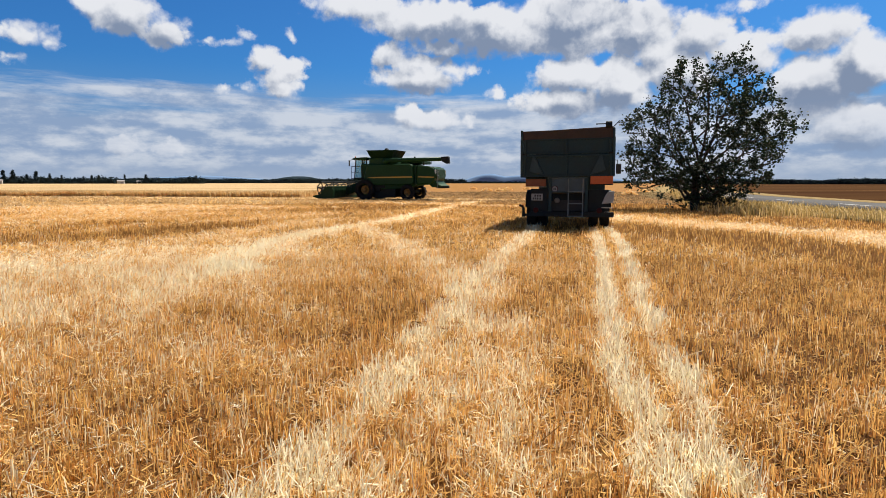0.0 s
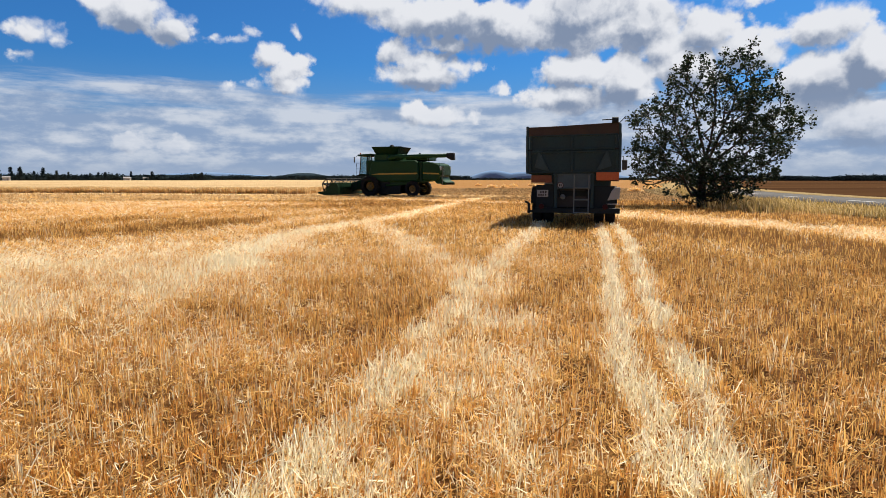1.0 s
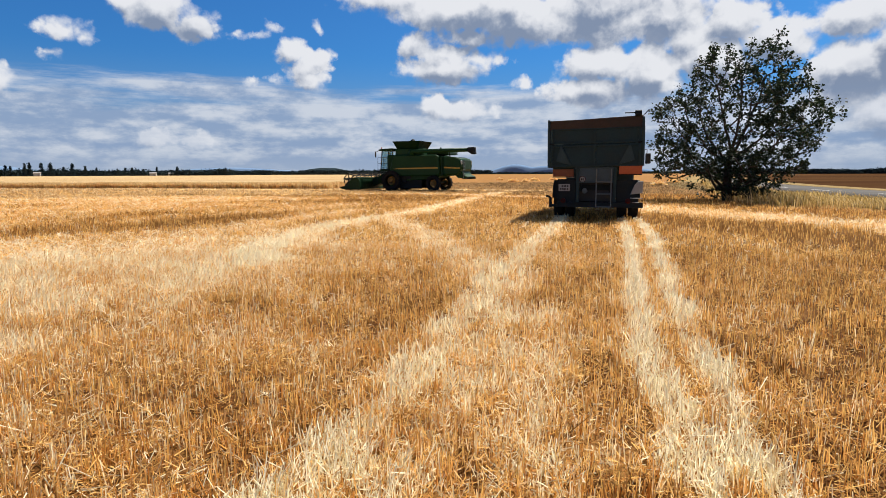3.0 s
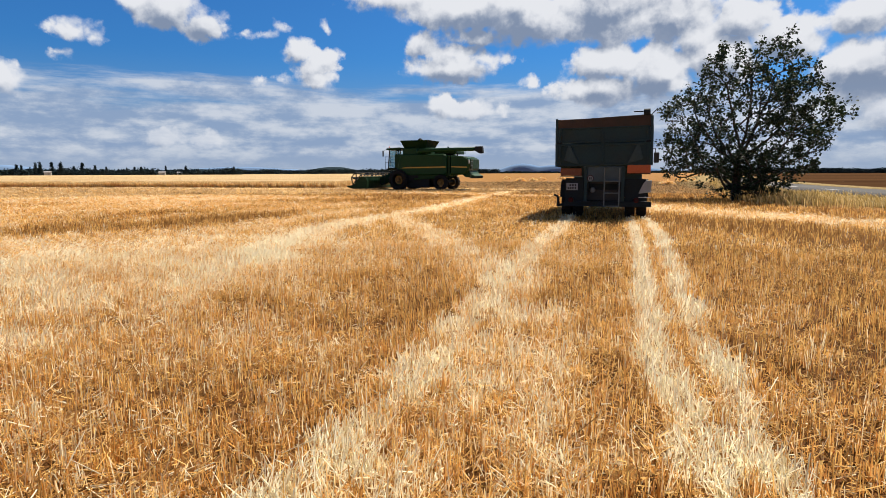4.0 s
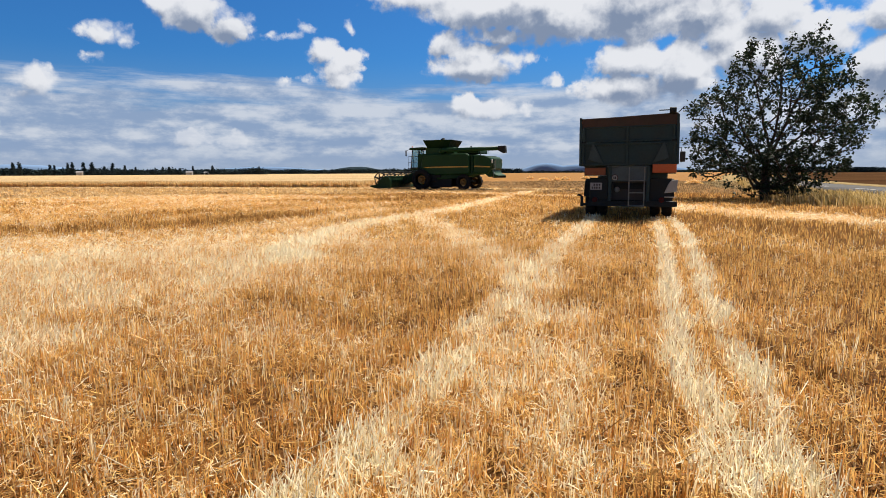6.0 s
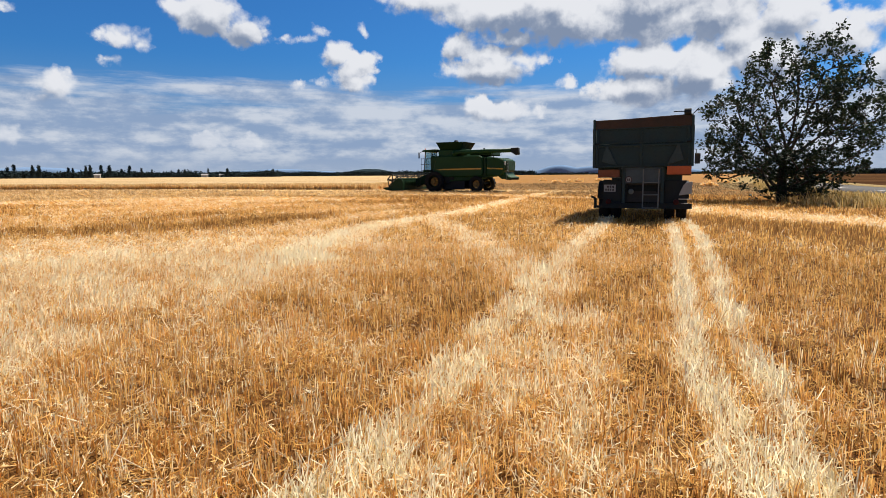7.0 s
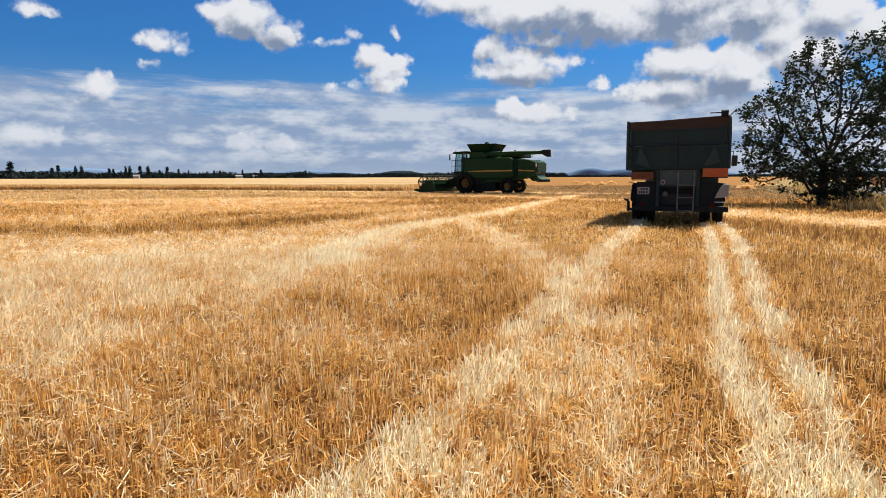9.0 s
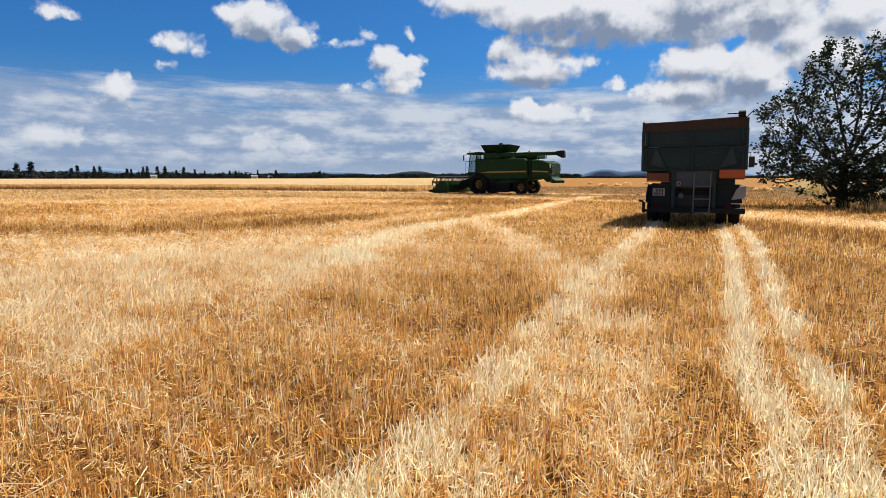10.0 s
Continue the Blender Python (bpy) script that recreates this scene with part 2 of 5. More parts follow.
# ways along which wheels flattened the stubble: half width, bleaching, plan points in metres
RUTS = [
    (0.17, 0.90, [(-2.2, -8.0), (-1.25, -1.0), (-0.85, 1.6), (-0.60, 2.5), (-0.30, 3.9), (0.0, 5.5), (0.45, 7.6), (1.05, 10.0), (2.2, 15.0), (2.9, 18.0)]),
    (0.14, 0.7, [(-1.75, -8.0), (-0.85, -1.0), (-0.45, 1.6), (-0.22, 2.6), (0.05, 4.0), (0.35, 5.5), (0.75, 7.6)]),
    (0.22, 0.55, [(0.05, 1.6), (0.25, 2.5), (0.45, 4.0), (0.6, 5.5)]),
    (0.105, 1.15, [(0.0, -8.0), (0.62, -1.0), (0.85, 1.6), (0.98, 2.5), (1.12, 3.5), (1.45, 5.0), (2.3, 8.4), (3.3, 12.5), (4.15, 16.4), (4.6, 18.5)]),
    (0.105, 1.15, [(0.25, -8.0), (0.87, -1.0), (1.10, 1.6), (1.26, 2.5), (1.48, 3.5), (1.80, 5.0), (2.7, 8.4), (3.75, 12.5), (4.6, 16.4), (5.0, 18.5)]),
    (0.40, 0.95, [(-3.1, 8.2), (-3.5, 10.4), (-3.5, 13.6), (-2.9, 16.2), (-1.9, 19.1), (-0.5, 26.0), (2.7, 42.0)]),
    (0.35, 0.60, [(-2.2, 16.4), (-1.6, 14.6), (-0.9, 12.2), (-0.2, 9.0), (0.2, 7.3)]),
    (0.6, 0.42, [(-6.2, 7.5), (-5.9, 9.5), (-5.8, 12.4), (-5.2, 15.4), (-4.0, 20.0)]),
    (0.8, 0.28, [(-9.0, 8.5), (-9.4, 12.0), (-8.6, 16.0), (-5.0, 24.0)]),
    (1.3, 0.62, [(4.9, 22.0), (6.4, 19.6), (8.6, 17.0), (9.8, 12.6), (10.5, 8.0)]),
    (0.85, -1.6, [(4.6, 18.0), (5.1, 16.8), (6.1, 14.4), (7.0, 10.6), (7.6, 7.0)]),
    (0.8, -0.05, [(-3.0, 10.5), (-1.8, 12.8), (-0.6, 13.2), (0.6, 10.5)]),
    (1.2, -0.5, [(-13.0, 11.5), (-10.3, 12.3), (-8.2, 14.2), (-6.5, 17.5)]),
    (1.6, -0.5, [(-18.0, 36.0), (-6.0, 33.0), (8.0, 33.0)]),
    (1.2, 0.40, [(-30.0, 44.0), (-12.0, 42.0), (0.0, 34.0), (6.0, 30.0)]),
    (1.3, 0.8, [(-60.0, 53.0), (-34.0, 54.5), (-11.0, 49.0), (5.0, 46.0)]),
    (1.2, -0.4, [(-20.0, 22.0), (-10.0, 26.0), (0.0, 30.0)]),
    (3.0, 0.30, [(-40.0, 36.0), (-22.0, 34.0), (-14.0, 27.0), (-14.0, 18.0)]),
]


def wave(x, y, s, seed):
    """Smooth uneven field, about -1 to 1."""
    r = np.random.default_rng(seed)
    out = 0
    for i in range(7):
        a, f = r.uniform(0, 6.28), s * r.uniform(0.6, 2.2)
        out = out + np.sin((x * np.cos(a) + y * np.sin(a)) * f + r.uniform(0, 6.28) + 1.3 * np.sin((y * np.cos(a) - x * np.sin(a)) * f * 0.7))
    return out / 4.0


def along(x, y, pts):
    """Distance to a line through plan points."""
    best = np.full(x.shape, 1e9)
    for (ax, ay), (bx, by) in zip(pts, pts[1:]):
        dx, dy = bx - ax, by - ay
        t = np.clip(((x - ax) * dx + (y - ay) * dy) / (dx * dx + dy * dy), 0, 1)
        best = np.minimum(best, np.hypot(x - ax - t * dx, y - ay - t * dy))
    return best


def cover(x, y):
    """How bleached and flattened the straw lies: 0 standing, 1 pressed flat."""
    c = 0.15 + 0.09 * wave(x, y, 0.9, 1) + 0.20 * wave(x, y, 3.1, 2) + 0.12 * wave(x * 0.3, y, 0.35, 3) + 0.10 * wave(x, y, 8.0, 4)
    # broad tone shifts: paler to the left, darker rightward and with distance
    c = c + 0.52 * np.clip((-0.6 - x) / 3, 0, 1) * np.clip((16 - y) / 8, 0, 1)
    c = c - 0.18 * np.clip((x - 1.6) / 1.5, 0, 1)
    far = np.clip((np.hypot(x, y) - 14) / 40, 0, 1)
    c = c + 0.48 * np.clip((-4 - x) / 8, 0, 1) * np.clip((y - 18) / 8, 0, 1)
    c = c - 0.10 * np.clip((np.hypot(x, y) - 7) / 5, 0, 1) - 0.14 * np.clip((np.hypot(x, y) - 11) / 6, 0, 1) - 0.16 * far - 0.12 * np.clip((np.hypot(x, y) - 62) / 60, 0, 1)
    for half, how, pts in RUTS:
        d = along(x, y, pts) + 0.6 * half * wave(x, y, 2.6 / max(half, 0.3), 5) + 0.5 * half * wave(x, y, 11.0, 6)
        patch = np.clip(0.90 + 0.40 * wave(x, y, 3.6, 7), 0.2, 1.3)
        c = c + patch * (how - np.minimum(c, 0.3) * (how > 0)) * np.clip(1.6 - d / half, 0, 1) ** 1.3
    return np.clip(c, -0.45, 1.15)


def lie(x, y):
    """Height of the ground."""
    return 0.025 * wave(x, y, 0.35, 8) * np.clip(np.hypot(x, y) / 6, 0, 1)


def mesh_from(name, verts, faces, mat, cov=None):
    """A mesh from arrays: verts (n, 3), faces (m, 3 or 4)."""
    me = bpy.data.meshes.new(name)
    verts, faces = np.asarray(verts, np.float32), np.asarray(faces, np.int32)
    k = faces.shape[1]
    me.vertices.add(len(verts)), me.loops.add(faces.size), me.polygons.add(len(faces))
    me.vertices.foreach_set("co", verts.ravel())
    me.loops.foreach_set("vertex_index", faces.ravel())
    me.polygons.foreach_set("loop_start", np.arange(0, faces.size, k, dtype=np.int32))
    me.update(calc_edges=True)
    if cov is not None:
        me.attributes.new("cover", "FLOAT", "POINT").data.foreach_set("value", np.asarray(cov, np.float32))
    me.materials.append(mat)
    return me


def build_ground():
    n, k = 300, 9.6
    u = np.linspace(-1, 1, n + 1)
    gx, gy = np.meshgrid(0.62 * np.sinh(k * u), 0.62 * np.sinh(k * u) + 6.0)
    x, y = gx.ravel(), gy.ravel()
    v = np.stack([x, y, lie(x, y) * (np.hypot(x, y) < 150)], -1)
    i = np.arange(n * (n + 1)).reshape(n, n + 1)[:, :-1].ravel()
    f = np.stack([i, i + 1, i + n + 2, i + n + 1], -1)
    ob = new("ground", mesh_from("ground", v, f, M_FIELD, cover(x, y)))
    # bare earth shows between the stems where they were counted out one by one
    ob.data.attributes.new("soil", "FLOAT", "POINT").data.foreach_set("value", np.clip((26 - np.hypot(x, y)) / 18, 0, 1).astype(np.float32))
    ob.data.polygons.foreach_set("use_smooth", np.ones(len(f), bool))
    tagged(ob, "harvested grain field of golden straw with pale wheel tracks", "field", kind="structure")


build_ground()


def scatter(count, near, far, power=1.0):
    """Random plan points in front of the eye, thinning with distance."""
    r = (near ** power + rng.random(count) * (far ** power - near ** power)) ** (1 / power)
    a = rng.uniform(radians(-52), radians(42), count)
    return r * np.sin(a), r * np.cos(a)


FIELD_EDGE = [(22.0, 11.0), (14.2, 18.6), (11.2, 22.2), (10.8, 26.0), (14.5, 36.0), (19.0, 48.0), (26.0, 68.0), (35.0, 90.0)]


def in_field(x, y):
    """Left of the verge."""
    px, py = np.array(FIELD_EDGE).T
    return (x < np.interp(y, py, px)) | (y < 11.0)


def stalks(name, x, y, tall, wide, tilt, mat, prism, label, lift=0.0, tone=None):
    """Straws as tapering stems, one island each; tone shifts how bleached each one is."""
    tone = np.zeros(len(x)) if tone is None else tone
    ok = in_field(x, y)
    x, y, tall, wide, tilt, tone = (q[ok] for q in (x, y, tall, wide, tilt, tone))
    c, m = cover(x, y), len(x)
    turn = np.where(rng.random(m) < np.clip(1.4 * (c - 0.25), 0, 0.85), radians(80) + rng.normal(0, 0.45, m) + np.pi * (rng.random(m) < 0.3), rng.uniform(0, 2 * np.pi, m))
    top = np.stack([np.sin(tilt) * np.cos(turn), np.sin(tilt) * np.sin(turn), np.cos(tilt)], -1) * tall[:, None]
    foot = np.stack([x, y, lie(x, y) - 0.005 + lift * rng.random(m)], -1)
    sides = 3 if prism else 2
    spin = rng.uniform(0, 2 * np.pi, m)
    rings = []
    for k in range(sides):
        b = spin + 2 * np.pi * k / sides
        flatwise = np.stack([np.cos(b), np.sin(b), np.zeros(m)], -1)
        lying = np.stack([-np.sin(turn) * np.cos(b), np.cos(turn) * np.cos(b), np.sin(b)], -1)
        off = np.where((tilt > 0.8)[:, None], lying, flatwise) * wide[:, None] * 0.5
        rings += [foot + off, foot + top + off * 0.85]
    v = np.stack(rings, 1).reshape(-1, 3)
    base = np.arange(m)[:, None] * (2 * sides)
    quads = [base + np.array([[2 * k, 2 * ((k + 1) % sides), 2 * ((k + 1) % sides) + 1, 2 * k + 1]]) for k in range(2 if prism else 1)]
    f = np.stack(quads, 1).reshape(-1, 4)
    ob = new(name, mesh_from(name, v, f, mat, np.repeat(c + tone, 2 * sides)))
    return tagged(ob, label, "straw", kind="stuff")


def rows_of(x, y, gap, loose):
    """Draw points into drilled rows."""
    a = radians(-14)
    s, t = x * math.cos(a) + y * math.sin(a), -x * math.sin(a) + y * math.cos(a)
    s = np.round(s / gap) * gap + rng.normal(0, loose, len(x))
    return s * math.cos(a) - t * math.sin(a), s * math.sin(a) + t * math.cos(a)


def tufts(x, y, per, spread, uneven):
    """Several stems round each point, with a height and a tone that they share."""
    m = len(x)
    spread = np.broadcast_to(spread, (m,))
    high, tone = np.repeat(rng.uniform(0.45, 1.3, m), per), np.repeat(rng.normal(0, uneven, m), per)
    sp = np.repeat(spread, per)
    return np.repeat(x, per) + rng.normal(0, 1, m * per) * sp, np.repeat(y, per) + rng.normal(0, 1, m * per) * sp, high, tone


def build_stubble():
    # standing stems close by, plant by plant
    x, y, high, tone = tufts(*rows_of(*scatter(13000, 0.2, 10.5, 1.5), 0.125, 0.024), 5, 0.020, 0.24)
    c, m = cover(x, y), len(x)
    tall = high * rng.uniform(0.07, 0.125, m) * np.clip(1.1 - 0.25 * c, 0.6, 1.2)
    tilt = np.abs(rng.normal(0, 0.20, m)) + np.clip(c - 0.35, 0, 1) * rng.uniform(0.0, 0.8, m)
    stalks("stubble", x, y, tall, rng.uniform(0.0035, 0.0068, m), tilt, M_STUBBLE, True, "standing golden wheat stubble in rows on the field", tone=tone)
    # pale stems pressed over along the wheel tracks
    x, y = scatter(190000, 0.4, 17.0, 1.4)
    c = cover(x, y)
    keep = rng.random(len(x)) < np.clip((c - 0.45) * 1.2, 0, 0.50)
    x, y, high, tone = tufts(x[keep], y[keep], 2, 0.02, 0.22)
    r, m = np.hypot(x, y), len(x)
    stalks("stubble", x, y, high * rng.uniform(0.08, 0.16, m), 0.0028 + 0.00042 * r + rng.uniform(0.0, 0.003, m), rng.uniform(0.15, 1.15, m), M_LITTER, True,
           "bleached straw pressed flat along the wheel tracks", tone=tone - 0.05)
    # the same growth round and behind the eye
    a, r = rng.uniform(radians(41), radians(309), 9000), np.sqrt(rng.uniform(0.05, 170.0, 9000))
    x, y, high, tone = tufts(*rows_of(r * np.sin(a), r * np.cos(a), 0.125, 0.022), 5, 0.02, 0.22)
    m = len(x)
    stalks("stubble", x, y, high * rng.uniform(0.08, 0.14, m), rng.uniform(0.006, 0.010, m), np.abs(rng.normal(0, 0.3, m)), M_STUBBLE, False,
           "golden wheat stubble trodden round the standpoint", tone=tone)
    a, r = rng.uniform(radians(41), radians(309), 15000), np.sqrt(rng.uniform(0.05, 170.0, 15000))
    x, y, high, tone = tufts(r * np.sin(a), r * np.cos(a), 6, 0.05, 0.22)
    m = len(x)
    stalks("straw_litter", x, y, high * rng.uniform(0.03, 0.11, m), rng.uniform(0.006, 0.011, m), rng.uniform(0.8, 1.6, m), M_LITTER, False,
           "loose cut straw lying round the standpoint", 0.07, tone)
    # lying straw close by, in small wads
    x, y = scatter(21000, 0.2, 10.5, 1.5)
    c = cover(x, y)
    keep = rng.random(len(x)) < 0.58 + 0.8 * np.clip(c, -0.5, 0.25) - 0.5 * np.clip(c - 0.45, 0, 1) + 0.40 * wave(x, y, 1.6, 12)
    x, y, high, tone = tufts(x[keep], y[keep], 6, 0.045, 0.20)
    m = len(x)
    stalks("straw_litter", x, y, high * rng.uniform(0.02, 0.075, m) * rng.choice([0.8, 1.1, 2.4], m, p=[0.5, 0.42, 0.08]), rng.uniform(0.003, 0.0065, m), rng.uniform(0.7, 1.6, m), M_LITTER, True,
           "loose pale cut straw lying on the stubble", 0.085, tone)
    # farther off
    x, y = rows_of(*scatter(40000, 10.0, 36.0, 1.15), 0.125, 0.03)
    x, y, high, tone = tufts(x, y, 5, 0.018 + 0.0011 * np.hypot(x, y), 0.30)
    r, c, m = np.hypot(x, y), cover(x, y), len(x)
    tall = high * rng.uniform(0.055, 0.115, m) * np.clip(1.1 - 0.4 * c, 0.5, 1.3)
    tilt = np.abs(rng.normal(0, 0.16, m)) + np.clip(c - 0.3, 0, 1) * rng.uniform(0, 1.2, m)
    stalks("stubble", x, y, tall, 0.0030 + 0.00055 * r * rng.uniform(0.6, 1.3, m), tilt, M_STUBBLE, False, "standing golden wheat stubble farther across the field", tone=tone)
    x, y = scatter(52000, 10.0, 38.0, 1.15)
    c = cover(x, y)
    keep = rng.random(len(x)) < 0.30 + 0.9 * c + 0.30 * wave(x, y, 1.2, 12)
    x, y = x[keep], y[keep]
    x, y, high, tone = tufts(x, y, 6, 0.035 + 0.0022 * np.hypot(x, y), 0.26)
    r, m = np.hypot(x, y), len(x)
    stalks("straw_litter", x, y, high * rng.uniform(0.04, 0.14, m), 0.0030 + 0.00055 * r, rng.uniform(0.8, 1.6, m), M_LITTER, False,
           "loose pale cut straw scattered farther off", 0.095, tone)
    x, y = scatter(22000, 34.0, 84.0, 1.1)
    x, y, high, tone = tufts(x, y, 5, 0.10, 0.22)
    r, c, m = np.hypot(x, y), cover(x, y), len(x)
    stalks("stubble", x, y, high * rng.uniform(0.05, 0.13, m) * np.clip(1.1 - 0.6 * c, 0.3, 1), 0.008 + 0.0007 * r, np.abs(rng.normal(0, 0.5, m)), M_FARSTRAW, False,
           "distant pale stubble near the standing crop", tone=tone)


build_stubble()

# ---------------------------------------------------------------- shapes


def box(bm, c, s, bevel=0.0, m=None):
    """A block round c of size s, edges eased."""
    b = bmesh.new()
    bmesh.ops.create_cube(b, size=1)
    bmesh.ops.scale(b, vec=s, verts=b.verts)
    if bevel:
        bmesh.ops.bevel(b, geom=list(b.edges), offset=bevel, segments=1, affect="EDGES", clamp_overlap=True)
    bmesh.ops.translate(b, vec=c, verts=b.verts)
    return merge(bm, b, m)


def merge(bm, b, m=None):
    if m is not None:
        b.transform(m)
    me = bpy.data.meshes.new("tmp")
    b.to_mesh(me)
    b.free()
    bm.from_mesh(me)
    bpy.data.meshes.remove(me)
    return bm


def rod(bm, a, b, r, seg=10, r2=None):
    """A round bar from a to b."""
    a, b = Vector(a), Vector(b)
    k = bmesh.new()
    bmesh.ops.create_cone(k, cap_ends=True, segments=seg, radius1=r, radius2=r if r2 is None else r2, depth=(b - a).length)
    return merge(bm, k, Matrix.Translation((a + b) / 2) @ (b - a).to_track_quat("Z", "Y").to_matrix().to_4x4())


def slab(bm, outline, axis, lo, hi, bevel=0.0):
    """A flat outline given in two axes, drawn out along the third."""
    b = bmesh.new()
    put = {"x": lambda p, q: (q, p[0], p[1]), "y": lambda p, q: (p[0], q, p[1]), "z": lambda p, q: (p[0], p[1], q)}[axis]
    f = b.faces.new([b.verts.new(put(p, lo)) for p in outline])
    g = bmesh.ops.extrude_face_region(b, geom=[f])
    d = Vector(put((0, 0), hi - lo))
    bmesh.ops.translate(b, vec=d, verts=[v for v in g["geom"] if isinstance(v, bmesh.types.BMVert)])
    bmesh.ops.recalc_face_normals(b, faces=b.faces)
    if bevel:
        bmesh.ops.bevel(b, geom=list(b.edges), offset=bevel, segments=1, affect="EDGES", clamp_overlap=True)
    return merge(bm, b)


def lathe(bm, profile, centre, axis="x", seg=28):
    """Rings of (radius, along) round an axis through centre."""
    rows = []
    for r, t in profile:
        ring = []
        for k in range(seg):
            a = 2 * math.pi * k / seg
            p = {"x": (t, r * math.cos(a), r * math.sin(a)), "y": (r * math.cos(a), t, r * math.sin(a)), "z": (r * math.cos(a), r * math.sin(a), t)}[axis]
            ring.append(bm.verts.new(Vector(centre) + Vector(p)))
        rows.append(ring)
    for p, q in zip(rows, rows[1:]):
        for k in range(seg):
            bm.faces.new((p[k], p[(k + 1) % seg], q[(k + 1) % seg], q[k]))
    return bm


def part(name, bm, mat, parent, label="", smooth=False):
    """Links a bmesh as one mesh under a thing or a part."""
    me = bpy.data.meshes.new(name)
    bmesh.ops.recalc_face_normals(bm, faces=bm.faces)
    bm.to_mesh(me)
    bm.free()
    me.materials.append(mat)
    if smooth:
        me.polygons.foreach_set("use_smooth", np.ones(len(me.polygons), bool))
    ob = new(name, me)
    ob.parent = parent
    return tagged(ob, label)


def B(*blocks, bevel=0.01):
    """A bmesh of blocks, each (centre, size)."""
    bm = bmesh.new()
    for c, s in blocks:
        box(bm, c, s, bevel)
    return bm


def thing(name, m, label, category, group=""):
    ob = new(name)
    ob.matrix_basis = m
    return tagged(ob, label, category, group)



# ---------------------------------------------------------------- road, verge, far fields


def asphalt(n):
    p = place(n)
    fine, wide = n.noise(p, 40, 5, 0.7), n.noise(p, 0.5, 4, 0.6)
    col = n.mix(n.ramp(wide, 0.3, 0.7), (0.085, 0.080, 0.075), (0.125, 0.116, 0.108))
    return surface(n, n.mix(n.ramp(fine, 0.35, 0.7), n.mix(0.35, col, (0.05, 0.05, 0.05)), col), 0.9, bump=fine, strength=0.3, distance=0.01, **{"Specular IOR Level": 0.1})


def ploughed(n):
    p = place(n)
    turn = n.vec("ADD", n.vec("MULTIPLY", p, (0.006, 0.05, 1)), (0, 0, 0.4))
    wide, fine = n.noise(turn, 1.0, 5, 0.6), n.noise(p, 3.0, 5, 0.7)
    col = n.mix(n.ramp(wide, 0.35, 0.6), (0.040, 0.020, 0.011), (0.085, 0.044, 0.020))
    col = n.mix(n.ramp(wide, 0.56, 0.66), col, (0.36, 0.22, 0.10))
    return surface(n, n.mix(n.ramp(fine, 0.3, 0.7), n.mix(0.4, col, (0.06, 0.03, 0.015)), col), 0.95, bump=fine, strength=0.8, distance=0.1, **{"Specular IOR Level": 0.0})


def verge_soil(n):
    p = place(n)
    a, b = n.noise(p, 1.2, 5, 0.65), n.noise(p, 14, 4, 0.7)
    col = n.mix(n.ramp(a, 0.35, 0.65), (0.27, 0.19, 0.09), (0.44, 0.33, 0.17))
    return surface(n, n.mix(n.ramp(b, 0.35, 0.7), n.mix(0.5, col, (0.05, 0.04, 0.015)), col), 0.95, bump=b, strength=0.8, distance=0.05, **{"Specular IOR Level": 0.0})


M_ASPHALT, M_PLOUGH, M_VERGE = material("worn_asphalt", asphalt), material("ploughed_soil", ploughed), material("dry_verge", verge_soil)
M_LINE = painted("road_paint", (0.75, 0.75, 0.72), (0.35, 0.34, 0.32), 0.7, 0.6)

ROAD = [(23.5, -60.0), (22.6, 0.0), (22.4, 15.0), (22.6, 30.0), (24.6, 45.0), (29.2, 63.0), (35.6, 82.0), (61.0, 150.0), (150.0, 380.0), (400.0, 1000.0)]


def smooth_line(pts, step=3.0):
    p = np.array(pts)
    s = np.r_[0, np.cumsum(np.hypot(*np.diff(p, axis=0).T))]
    t = np.r_[np.arange(0, 320, step), np.linspace(320, s[-1], 40)]
    q = np.stack([np.interp(t, s, p[:, 0]), np.interp(t, s, p[:, 1])], -1)
    for _ in range(3):
        q[1:-1] = (q[:-2] + 2 * q[1:-1] + q[2:]) / 4
    return q


def strip(name, line, lo, hi, z, mat):
    """A band beside a line, from lo to hi metres to its right, with a thickness."""
    d = np.gradient(line, axis=0)
    d = d / np.hypot(*d.T)[:, None]
    nrm = np.stack([d[:, 1], -d[:, 0]], -1)
    a, b, m = line + nrm * lo, line + nrm * hi, len(line)
    ring = [np.c_[a, np.full(m, -0.2)], np.c_[a, np.full(m, z)], np.c_[b, np.full(m, z)], np.c_[b, np.full(m, -0.2)]]
    v = np.stack(ring, 1).reshape(-1, 3)
    i = np.arange(m - 1)[:, None] * 4
    f = np.concatenate([i + np.array([[k, k + 4, k + 5, k + 1]]) for k in range(3)])
    return new(name, mesh_from(name, v, f, mat))


